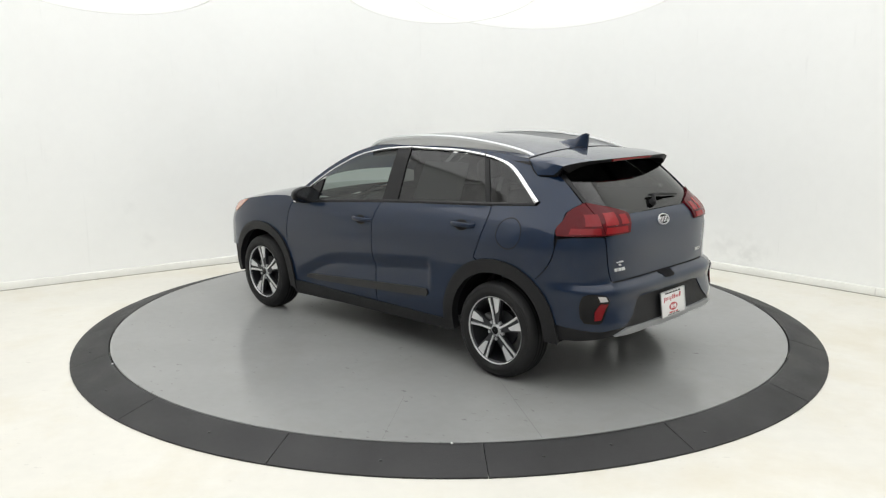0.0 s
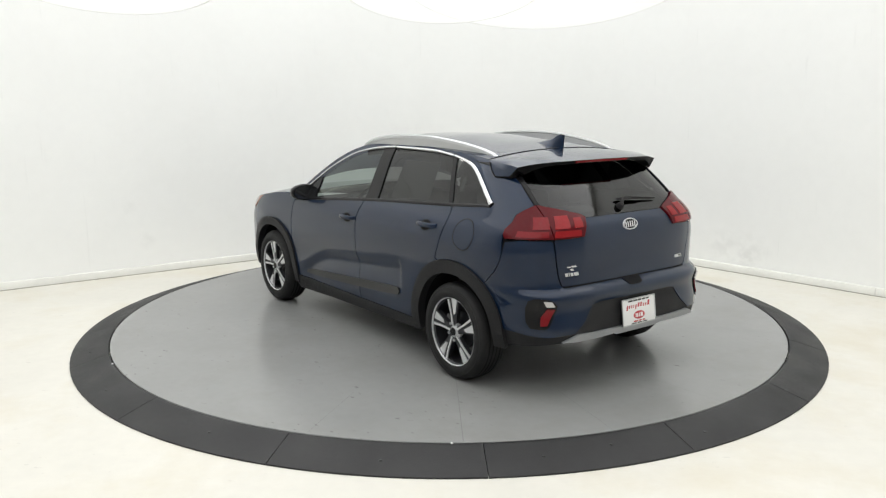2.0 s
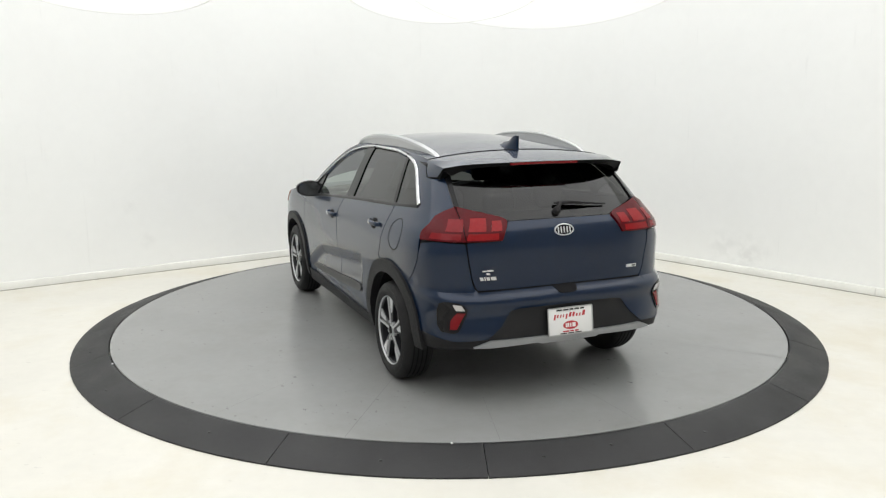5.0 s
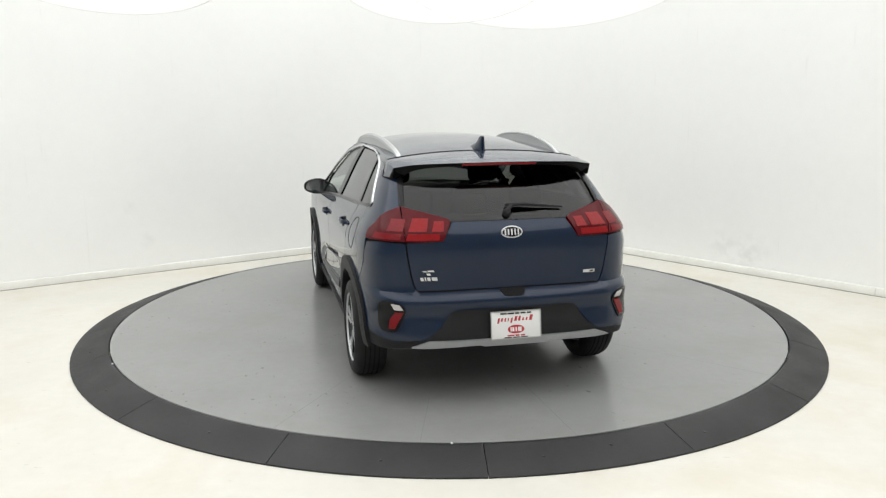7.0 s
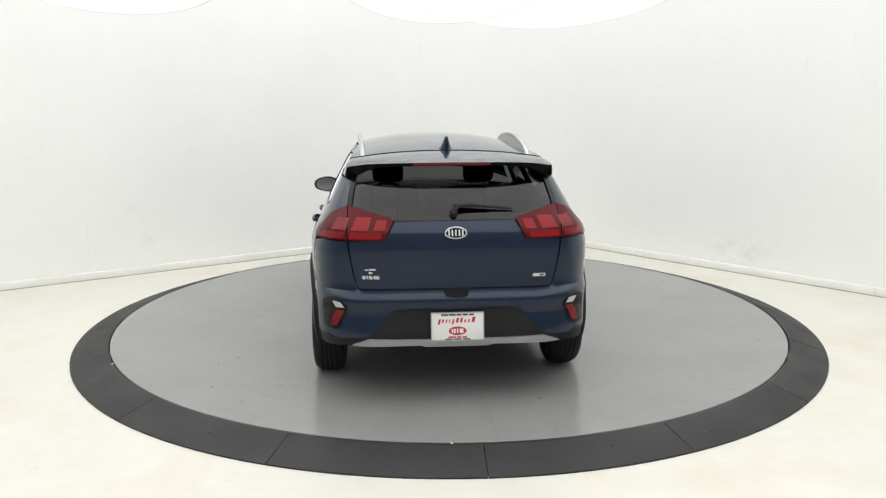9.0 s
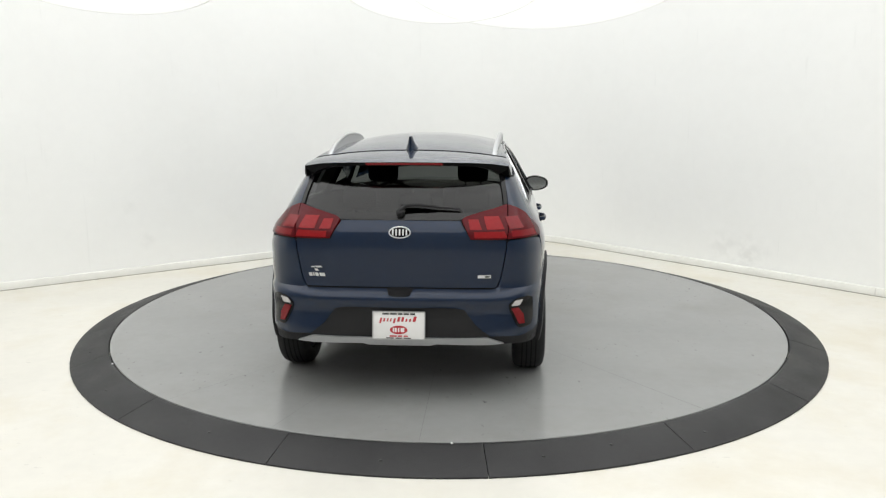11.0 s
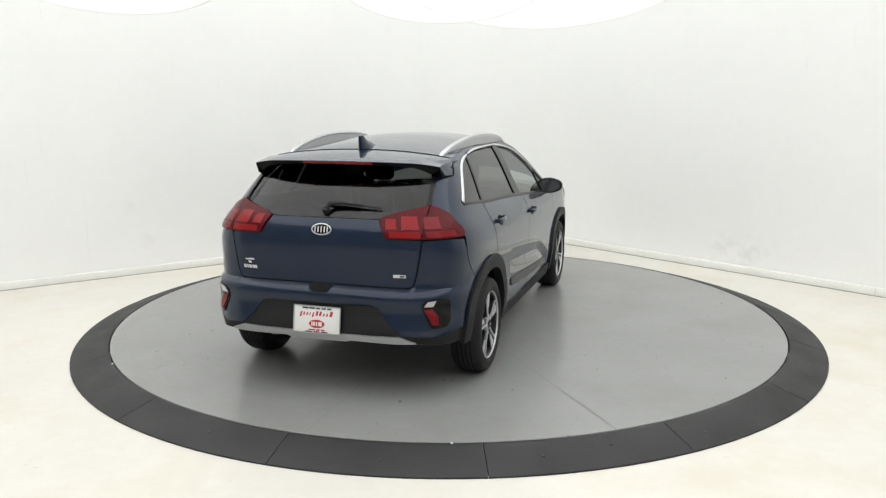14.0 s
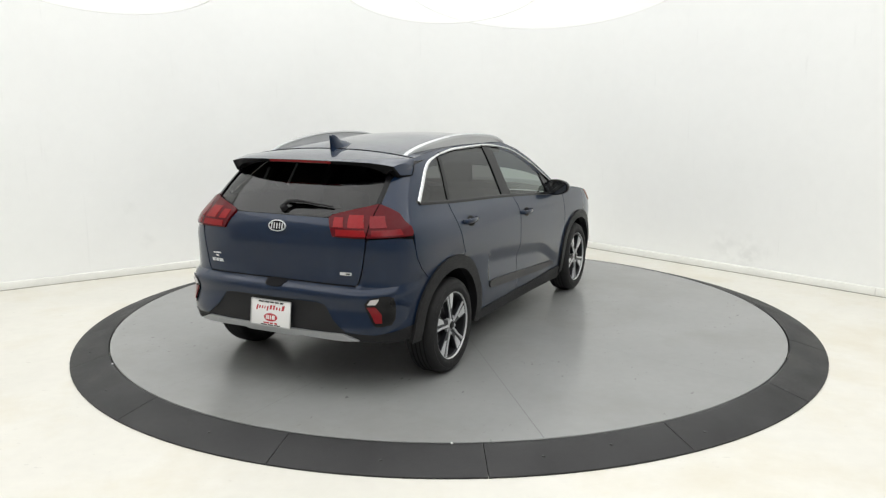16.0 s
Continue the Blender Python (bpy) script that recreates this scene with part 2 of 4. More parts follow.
def wall_strip(name, pts, mat, label):
    """A wall of 12 cm along an open run of plan points, which are its inner face."""
    outer = []
    for i, p in enumerate(pts):
        t = (pts[min(i + 1, len(pts) - 1)] - pts[max(i - 1, 0)]).normalized()
        nrm = Vector((t.y, -t.x))
        if nrm.dot(p - Vector((0, -2.5))) < 0:
            nrm = -nrm
        outer.append(p + nrm * 0.12)
    bm = bmesh.new()
    ring = pts + outer[::-1]
    v = grid(bm, [[(p.x, p.y, z) for p in ring] for z in heights], close_v=True)
    for row in (v[0], v[-1]):
        n = len(pts)
        for i in range(n - 1):
            bm.faces.new((row[i], row[i + 1], row[2 * n - 2 - i], row[2 * n - 1 - i]))
    tagged(part(name, bm, mat), label, kind="structure")


SPLIT = -3.0                      # the smooth booth wall ends here; an added grey wall, out of view, closes the place behind it
i0 = next(i for i, p in enumerate(OUT) if p.y > SPLIT and OUT[i - 1].y <= SPLIT)
loop = OUT[i0:] + OUT[:i0]
white = [p for p in loop if p.y > SPLIT]
dim = [p for p in loop if p.y <= SPLIT]


def cut(p, q):
    return p + (q - p) * ((SPLIT - p.y) / (q.y - p.y))


end_a, end_b = cut(white[-1], dim[0]), cut(dim[-1], white[0])
wall_strip("wall_booth", [end_b] + white + [end_a], WALL, "smooth white booth wall with a rounded corner")
wall_strip("wall_back", [end_a] + dim + [end_b], BACKGREY, "unseen grey wall behind the camera, in place of a dim space")
bm = bmesh.new()
prof = [(0.0, 0.0), (-0.022, 0.0), (-0.022, 0.062), (-0.014, 0.078), (0.0, 0.084)]
grid(bm, [[(p.x, p.y, z) for p in offset_outline(OUT, d - 0.001)] for d, z in prof], close_v=True)
tagged(part("baseboard", bm, BASE), "low white scuffed baseboard along the booth wall", kind="structure")
bm = bmesh.new()
prof = [(-0.024, 0.0008), (-0.024, 0.005), (-0.034, 0.004), (-0.036, 0.0008)]
grid(bm, [[(p.x, p.y, z) for p in offset_outline(OUT, d)] for d, z in prof], close_v=True)
tagged(part("trim_floor_joint", bm, GRIME), "thin grimy joint between baseboard and floor", kind="structure")
bm = bmesh.new()
f = bm.faces.new([bm.verts.new((p.x, p.y, 0)) for p in offset_outline(OUT, 0.12)])
r = bmesh.ops.extrude_face_region(bm, geom=[f])
for v in r["geom"]:
    if isinstance(v, bmesh.types.BMVert):
        v.co.z = -0.15
tagged(part("floor", bm, FLOOR, smooth=False), "cream painted floor with faint stains", kind="structure")
bm = bmesh.new()
f = bm.faces.new([bm.verts.new((p.x, p.y, WALL_TOP + 0.004)) for p in offset_outline(OUT, 0.12)])
r = bmesh.ops.extrude_face_region(bm, geom=[f])
for v in r["geom"]:
    if isinstance(v, bmesh.types.BMVert):
        v.co.z = WALL_TOP + 0.12
tagged(part("ceiling", bm, CEIL, smooth=False), "plain white ceiling", kind="structure")


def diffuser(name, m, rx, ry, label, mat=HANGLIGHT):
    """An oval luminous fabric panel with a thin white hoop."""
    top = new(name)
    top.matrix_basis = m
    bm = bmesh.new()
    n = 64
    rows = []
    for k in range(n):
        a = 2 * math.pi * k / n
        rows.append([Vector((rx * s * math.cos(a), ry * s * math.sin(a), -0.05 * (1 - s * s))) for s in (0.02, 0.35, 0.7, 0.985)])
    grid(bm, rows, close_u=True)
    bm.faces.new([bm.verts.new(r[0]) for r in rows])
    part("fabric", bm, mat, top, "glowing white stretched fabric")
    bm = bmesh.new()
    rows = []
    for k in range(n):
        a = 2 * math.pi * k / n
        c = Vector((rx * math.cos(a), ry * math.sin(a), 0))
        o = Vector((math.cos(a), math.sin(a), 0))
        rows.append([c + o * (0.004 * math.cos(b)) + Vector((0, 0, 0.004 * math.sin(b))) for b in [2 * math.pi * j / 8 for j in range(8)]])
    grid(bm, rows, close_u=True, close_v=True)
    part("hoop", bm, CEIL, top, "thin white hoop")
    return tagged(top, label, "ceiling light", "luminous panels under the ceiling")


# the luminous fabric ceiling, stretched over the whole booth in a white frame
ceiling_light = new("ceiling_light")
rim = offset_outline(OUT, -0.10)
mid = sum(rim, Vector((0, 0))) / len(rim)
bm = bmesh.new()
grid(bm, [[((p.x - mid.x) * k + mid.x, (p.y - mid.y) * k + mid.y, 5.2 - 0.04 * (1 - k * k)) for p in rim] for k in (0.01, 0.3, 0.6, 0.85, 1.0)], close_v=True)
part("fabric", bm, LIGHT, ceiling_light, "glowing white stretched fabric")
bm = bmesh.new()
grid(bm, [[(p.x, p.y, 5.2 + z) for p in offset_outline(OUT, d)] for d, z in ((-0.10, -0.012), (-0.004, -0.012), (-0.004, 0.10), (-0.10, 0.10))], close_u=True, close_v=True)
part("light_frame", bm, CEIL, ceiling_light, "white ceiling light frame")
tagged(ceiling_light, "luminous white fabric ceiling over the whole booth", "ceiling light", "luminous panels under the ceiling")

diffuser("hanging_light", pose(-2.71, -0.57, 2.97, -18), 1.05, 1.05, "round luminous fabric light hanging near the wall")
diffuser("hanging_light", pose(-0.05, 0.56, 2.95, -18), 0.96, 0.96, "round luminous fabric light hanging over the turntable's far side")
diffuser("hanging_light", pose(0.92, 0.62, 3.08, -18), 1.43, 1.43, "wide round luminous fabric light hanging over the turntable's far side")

# ---- turntable ----
R_DECK, R_RAMP = 2.769, 3.042
deck = new("turntable_deck")
tagged(deck, "round grey painted turntable deck with fine joint lines", "turntable")
bm = bmesh.new()
lathe(bm, [(0.0005, DECK - 0.04), (R_DECK - 0.006, DECK - 0.04), (R_DECK - 0.006, DECK - 0.004), (R_DECK - 0.010, DECK), (0.0005, DECK)], 128)
part("deck_plate", bm, DECKM, deck)


def joint(p, q, w=0.006):
    """A fine dark joint line in the deck, between two points of its own space."""
    bm = bmesh.new()
    p, q = Vector(p), Vector(q)
    s = Vector((-(q - p).y, (q - p).x)).normalized() * w / 2
    z = DECK + 0.0006
    bm.faces.new([bm.verts.new((v.x, v.y, z)) for v in (p - s, q - s, q + s, p + s)])
    part("joint", bm, JOINT, deck, smooth=False)


for ang, start, wide in ((144.6, 0.4, 0.004), (180.6, 0.4, 0.003), (217.7, 0.4, 0.007), (253.8, 0.4, 0.005), (126.2, 2.1, 0.0025), (162.5, 2.1, 0.0025)):
    u = (math.cos(radians(ang)), math.sin(radians(ang)))
    joint((start * u[0], start * u[1]), ((R_DECK - 0.012) * u[0], (R_DECK - 0.012) * u[1]), wide)



ramp = new("ramp_ring")
tagged(ramp, "sloping black rubber ramp ring round the turntable", "ramp")
SEG, FIRST = 16, radians(-86.1)
for k in range(SEG):
    bm = bmesh.new()
    rows = []
    for j in range(9):
        a = FIRST + 2 * math.pi * (k + 0.002 + 0.996 * j / 8) / SEG
        u = Vector((math.cos(a), math.sin(a), 0))
        rows.append([u * r_ + Vector((0, 0, z_)) for r_, z_ in ((R_DECK + 0.004, 0.0), (R_DECK + 0.004, DECK - 0.003), (R_DECK + 0.012, DECK), (R_DECK + 0.03, DECK - 0.002), (R_RAMP - 0.02, 0.017), (R_RAMP, 0.010), (R_RAMP, 0.0))])
    v = grid(bm, rows, close_v=True)
    bm.faces.new(v[0])
    bm.faces.new(v[-1][::-1])
    part("ramp_segment", bm, RUBBER, ramp)
for ang in (-89.6, -148.6):          # white chips of paint on the ramp's inner edge
    bm = bmesh.new()
    c = Vector((math.cos(radians(ang)) * 2.777, math.sin(radians(ang)) * 2.777, DECK + 0.001))
    bmesh.ops.create_icosphere(bm, subdivisions=1, radius=0.011, matrix=Matrix.Translation(c) @ Matrix.Diagonal((0.7, 1.2, 0.35, 1)))
    part("paint_chip", bm, PLATE, ramp, "white paint chip")

from mathutils.geometry import delaunay_2d_cdt

# ---- the car: a smooth body surface, from which panels, panes and trim are cut ----
# car space: x forward, y to its left, z up; the origin lies on the deck between the axles
AXLE, WHEEL_R = 1.35, 0.326
XC, XF, NR, NF = -1.2, 1.1, 5.0, 4.5
half_width = curve((0.16, 0.80), (0.22, 0.845), (0.32, 0.872), (0.45, 0.888), (0.60, 0.891), (0.78, 0.901), (0.92, 0.902), (0.99, 0.888), (1.05, 0.864), (1.10, 0.832),
                   (1.177, 0.790), (1.30, 0.727), (1.43, 0.652), (1.475, 0.618), (1.52, 0.56))
rear_x = curve((0.16, -1.90), (0.26, -2.04), (0.36, -2.125), (0.44, -2.140), (0.58, -2.118), (0.645, -2.128), (0.672, -2.120), (0.695, -2.085), (0.708, -2.060), (0.80, -2.058),
               (0.95, -2.062), (1.05, -2.048), (1.09, -2.025), (1.12, -1.995), (1.25, -1.862), (1.38, -1.705), (1.45, -1.60), (1.52, -1.48))
front_x = curve((0.16, 2.00), (0.30, 2.15), (0.50, 2.19), (0.70, 2.17), (0.85, 2.08), (0.98, 1.85), (1.10, 1.5), (1.30, 1.25), (1.52, 1.15))
belt_z = curve((-1.65, 1.180), (-1.2, 1.148), (-0.27, 1.092), (0.57, 1.022), (0.95, 0.985))
glass_top = curve((-1.59, 1.180), (-1.515, 1.240), (-1.436, 1.300), (-1.34, 1.368), (-1.24, 1.412), (-1.02, 1.452), (-0.72, 1.472), (-0.30, 1.473), (-0.10, 1.460), (0.172, 1.415), (0.449, 1.300),
                  (0.692, 1.140), (0.80, 1.05))
roof_edge = curve((-1.60, 1.425), (-1.3, 1.462), (-1.0, 1.482), (-0.6, 1.496), (-0.2, 1.494), (0.05, 1.484), (0.25, 1.440), (0.45, 1.356), (0.70, 1.198), (0.90, 1.055), (1.3, 1.0))
roof_mid = curve((-1.75, 1.424), (-1.60, 1.452), (-1.40, 1.500), (-1.0, 1.544), (-0.5, 1.570), (-0.1, 1.564), (0.20, 1.530), (0.42, 1.470), (0.75, 1.315), (1.0, 1.175), (1.22, 1.050))


def taper(x):
    t = min(max((-1.15 - x) / 0.85, 0), 1)
    return 1 - 0.016 * t * t * (3 - 2 * t)


def step_up(a, b, t):
    t = min(max((t - a) / (b - a), 0), 1)
    return t * t * (3 - 2 * t)


def hollow(x, z):
    """How far the lower doors are drawn in under their crease."""
    below = 0.655 - 0.10 * x - 0.13 * step_up(0.30, 0.90, x) - z
    depth = min(max(below / 0.075, 0), 1) * min(max((0.30 - below) / 0.225, 0), 1)
    return 0.026 * depth * step_up(0.92, 0.62, x) * step_up(-0.75, -0.71, x)


def surf(q, z, off=0.0):
    """The body's point for the run q round its plan (x from XC on, minus the angle round the tail before that) and the height z, off metres outwards."""
    def raw(q, z):
        w = half_width(z)
        if q < 0:
            c, s = math.cos(-q), math.sin(-q)
            r = (abs(c) ** NR + abs(s) ** NR) ** (-1 / NR)
            y = w * r * c
            x = XC + (rear_x(z) - XC) * r * s
            return Vector((x, y * taper(x), z))
        x = XC + q
        if x > XF:
            a = x - XF
            c, s = math.cos(a), math.sin(a)
            r = (abs(c) ** NF + abs(s) ** NF) ** (-1 / NF)
            return Vector((XF + (front_x(z) - XF) * r * s, w * r * c, z))
        return Vector((x, w - hollow(x, z), z))
    p = raw(q, z)
    if off:
        e = 0.004
        n = (raw(q + e, z) - raw(q - e, z)).cross(raw(q, z + e) - raw(q, z - e))
        n = -n.normalized()
        if n.dot(Vector((p.x * 0.3, p.y, 0.2))) < 0 and abs(p.y) > 0.3:
            n = -n
        p = p + n * off
    return p


def at_x(x, z):
    """(q, z) of the left side's point at x."""
    if x >= XF:
        a = min((x - XF) / (front_x(z) - XF), 0.9999)
        return (XF - XC + (math.atan2(1, (a ** -NF - 1) ** (1 / NF)) if a > 1e-6 else 0.0), z)
    if x >= XC:
        return (x - XC, z)
    a = min((XC - x) / (XC - rear_x(z)), 0.9999)
    return (-math.atan2(1, (a ** -NR - 1) ** (1 / NR)), z)


def at_y(y, z):
    """(q, z) of the tail's point at y (y < 0: the right half)."""
    b = min(abs(y) / (half_width(z) * taper(rear_x(z) + 0.05)), 0.9999)
    phi = math.pi / 2 if b < 1e-6 else math.atan2((b ** -NR - 1) ** (1 / NR), 1)
    return (-phi if y >= 0 else -(math.pi - phi), z)


def arc(cx, r, a0, a1, n=14, cz=WHEEL_R, square=2.1):
    """Points of a slightly squared wheel arch in side view, angles in degrees from the front."""
    out = []
    if cx < 0:
        cz = cz + 0.008
    for k in range(n + 1):
        a = radians(a0 + (a1 - a0) * k / n)
        c, s = math.cos(a), math.sin(a)
        f = (abs(c) ** square + abs(s) ** square) ** (-1 / square)
        out.append(at_x(cx + r * f * c, cz + r * f * s))
    return out


def soften(poly, times=2, keep=0.0):
    """Rounds a polygon's corners."""
    for _ in range(times):
        res = []
        for i, p in enumerate(poly):
            n = poly[(i + 1) % len(poly)]
            res += [(p[0] * 0.8 + n[0] * 0.2, p[1] * 0.8 + n[1] * 0.2), (p[0] * 0.2 + n[0] * 0.8, p[1] * 0.2 + n[1] * 0.8)]
        poly = res
    return poly


def panel_mesh(poly, off=0.0, thick=0.012, step=0.045, side=1):
    """A bmesh of the body's surface inside the polygon of (q, z) points, with turned-in edges."""
    fine = []
    for i, p in enumerate(poly):
        n = poly[(i + 1) % len(poly)]
        k = max(1, math.ceil(math.hypot(n[0] - p[0], n[1] - p[1]) / step))
        fine += [Vector((p[0] + (n[0] - p[0]) * j / k, p[1] + (n[1] - p[1]) * j / k)) for j in range(k)]
    px, py = np.array([p.x for p in fine]), np.array([p.y for p in fine])
    nx, ny = np.roll(px, -1), np.roll(py, -1)
    inside = []
    for i in range(math.floor(px.min() / step) + 1, math.ceil(px.max() / step)):
        for j in range(math.floor(py.min() / step) + 1, math.ceil(py.max() / step)):
            x, y = i * step, j * step
            cross = ((py > y) != (ny > y)) & (x < (nx - px) * (y - py) / np.where(ny == py, 1e-12, ny - py) + px)
            if cross.sum() % 2 and np.hypot(px - x, py - y).min() > step * 0.35:
                inside.append(Vector((x, y)))
    pts, _, tris, _, _, _ = delaunay_2d_cdt(fine + inside, [(i, (i + 1) % len(fine)) for i in range(len(fine))], [list(range(len(fine)))], 1, 1e-6)
    bm = bmesh.new()
    bv = [bm.verts.new((p.x, p.y, 0)) for p in pts]
    for t in tris:
        bm.faces.new([bv[k] for k in t])
    for v in [v for v in bm.verts if not v.link_faces]:
        bm.verts.remove(v)
    dom = {v: (v.co.x, v.co.y) for v in bm.verts}
    edges = [e for e in bm.edges if e.is_boundary]
    if thick:
        low = {}
        for e in edges:
            for v in e.verts:
                if v not in low:
                    q, z = dom[v]
                    low[v] = bm.verts.new(surf(q, z, off - thick))
        for e in edges:
            a, b = e.verts
            bm.faces.new((a, b, low[b], low[a]))
    for v, (q, z) in dom.items():
        v.co = surf(q, z, off)
    if side < 0:
        for v in bm.verts:
            v.co.y = -v.co.y
    return bm


def ribbon_mesh(path, width, height, off=0.0, side=1, taper_ends=True):
    """A raised strip along (q, z) points of the body's surface; width may be a list, one for each point."""
    bm = bmesh.new()
    rows = []
    n = len(path)
    for i, (q, z) in enumerate(path):
        a, b = path[max(i - 1, 0)], path[min(i + 1, n - 1)]
        p = surf(q, z, off)
        t = (surf(*b, off) - surf(*a, off)).normalized()
        up = (surf(q, z, off + 0.02) - p).normalized()
        s = t.cross(up).normalized()
        w = (width[i] if isinstance(width, (list, tuple)) else width) / 2
        f = 0.25 if taper_ends and i in (0, n - 1) else 1.0
        rows.append([p - s * w - up * 0.006, p - s * w + up * height * 0.4 * f, p - s * w * 0.6 + up * height * f, p + s * w * 0.6 + up * height * f, p + s * w + up * height * 0.4 * f, p + s * w - up * 0.006])
    v = grid(bm, rows, close_v=True)
    bm.faces.new(v[0])
    bm.faces.new(v[-1][::-1])
    if side < 0:
        for x in bm.verts:
            x.co.y = -x.co.y
    return bm


def tube_mesh(bm, pts, rad, n=8):
    """A round bar along 3D points; rad may be a list."""
    rows = []
    for i, p in enumerate(pts):
        p = Vector(p)
        t = (Vector(pts[min(i + 1, len(pts) - 1)]) - Vector(pts[max(i - 1, 0)])).normalized()
        a = t.cross(Vector((0, 0, 1)) if abs(t.z) < 0.9 else Vector((1, 0, 0))).normalized()
        b = t.cross(a)
        r = rad[i] if isinstance(rad, (list, tuple)) else rad
        rows.append([p + a * (r * math.cos(2 * math.pi * k / n)) + b * (r * math.sin(2 * math.pi * k / n)) for k in range(n)])
    v = grid(bm, rows, close_v=True)
    bm.faces.new(v[0])
    bm.faces.new(v[-1][::-1])
    return bm


car = new("car")
tagged(car, "dark blue metallic crossover car parked on the turntable", "car")
G = 0.0042                        # half the width of a panel gap


def line(*pts, n=8):
    """Points along a smooth line z = f(x), or x = f(z) when upright, in side view."""
    return [at_x(*p) for p in pts]


def belt_pts(x0, x1, n=8, dz=0.0):
    return [at_x(x0 + (x1 - x0) * k / n, belt_z(x0 + (x1 - x0) * k / n) + dz) for k in range(n + 1)]


def top_pts(x0, x1, f, n=12, dz=0.0):
    return [at_x(x0 + (x1 - x0) * k / n, f(x0 + (x1 - x0) * k / n) + dz) for k in range(n + 1)]


def front_seam(z):                # between fender and front door
    return curve((0.2, 0.985), (0.5, 0.985), (0.8, 0.955), (1.05, 0.86))(z)


def mid_seam(z):                  # between the doors
    return curve((0.2, -0.165), (0.45, -0.150), (0.75, -0.130), (0.95, -0.145), (1.1, -0.205))(z)


def rear_seam(z):                 # between rear door and quarter panel
    return curve((0.8, -1.165), (0.95, -1.225), (1.06, -1.250), (1.16, -1.240))(z)


def upright(f, z0, z1, d, n=8):
    return [at_x(f(z0 + (z1 - z0) * k / n) + d, z0 + (z1 - z0) * k / n) for k in range(n + 1)]


SILL = 0.315                      # lower edge of the painted doors
LAMP_Y = 0.640


def hatch_half(z):                # half the width of the tailgate's painted and glazed part
    return curve((0.70, 0.575), (0.74, 0.598), (0.82, 0.618), (1.0, 0.642), (1.20, 0.635), (1.38, 0.600), (1.48, 0.56))(z)


def tail_pts(f, z0, z1, d, n=10, sg=1):
    return [at_y(sg * (f(z0 + (z1 - z0) * k / n) + d), z0 + (z1 - z0) * k / n) for k in range(n + 1)]


DOORS = {}
ARCH = 0.465                      # outer edge of the arch cladding
for side in (1, -1):
    # front fender with its hood shoulder
    poly = upright(front_seam, SILL, 1.03, G) + line((1.0, 1.035), (1.25, 1.015), (1.50, 0.975), (1.75, 0.925), (1.95, 0.86)) + line((2.02, 0.75), (2.05, 0.60), (1.98, 0.50)) \
        + arc(AXLE, ARCH - 0.018, 25, 165) + line((0.99 + G, SILL))
    part("front_fender", panel_mesh(poly[:-1], 0, side=side), PAINT, car)
    # doors
    poly = upright(front_seam, SILL, 0.985, -G) + belt_pts(0.88, -0.195 + G, dz=-0.012) + upright(mid_seam, 1.06, SILL, G)
    front_door = part("front_door", panel_mesh(poly, step=0.02, side=side), PAINT, car)
    DOORS[(side, 0)] = front_door
    poly = upright(mid_seam, SILL, 1.07, -G) + belt_pts(-0.205, -1.24 + G, dz=-0.012) + upright(rear_seam, 1.12, 0.80, G) + arc(-AXLE, ARCH, 70, 4)[:-1] + line((-0.885, SILL))
    rear_door = part("rear_door", panel_mesh(poly, step=0.02, side=side), PAINT, car)
    DOORS[(side, 1)] = rear_door
    # quarter panel: from the rear door over the arch to the lamp, and the pillar up to the roof
    poly = upright(rear_seam, 0.80, 1.13, -G) + belt_pts(-1.25, -1.60, 6, dz=-0.010) + top_pts(-1.615, -0.9, lambda x: glass_top(x) + 0.012, 16) + top_pts(-0.9, -1.44, roof_edge, 12) \
        + tail_pts(hatch_half, 1.40, 1.20, 0.012, 8) + [at_y(0.650, 1.193), at_y(0.705, 1.169), at_y(0.750, 1.139), at_x(-1.798, 1.092), at_x(-1.776, 1.04), at_x(-1.782, 0.988)] \
        + [at_x(-1.792, 0.93), at_x(-1.775, 0.86), at_x(-1.735, 0.79), at_x(-1.69, 0.745)] \
        + arc(-AXLE, ARCH, 130, 72, 10)
    part("quarter_panel", panel_mesh(poly, side=side, step=0.026), PAINT, car)
    # frame over the windows (blue strip up to the roof)
    poly = top_pts(-0.9 + G, 0.86, lambda x: glass_top(x) + 0.012, 20) + top_pts(0.88, -0.9 + G, roof_edge, 20)
    part("side_roof_frame", panel_mesh(poly, side=side), PAINT, car)
    # fuel flap, on the left side only
    if side > 0:
        ring = [at_x(-1.447 + 0.098 * math.cos(a), 0.985 + 0.098 * math.sin(a)) for a in [2 * math.pi * k / 28 for k in range(28)]]
        part("fuel_flap_gap", ribbon_mesh(ring + [ring[0]], 0.006, 0.0016, -0.0002, taper_ends=False), SHELL, car)
    # cladding
    for cx, a0, a1 in ((-AXLE, -11, 181), (AXLE, -6, 190)):
        inner = arc(cx, 0.385, a0 if cx > 0 else a0, a1, 26)
        outer = arc(cx, ARCH + (0.008 if cx < 0 else -0.010), a1, a0, 26)
        part("arch_cladding", panel_mesh(inner + outer, 0.018, 0.06, side=side), CLAD, car)
    poly = line((-0.925, 0.245), (-0.3, 0.235), (0.3, 0.225), (0.93, 0.20)) + line((0.94, 0.24), (0.92, SILL + 0.002), (0.3, SILL + 0.004), (-0.3, SILL + 0.004), (-0.90, SILL + 0.002))
    part("sill_cladding", panel_mesh(poly, 0.010, 0.05, side=side), CLAD, car)
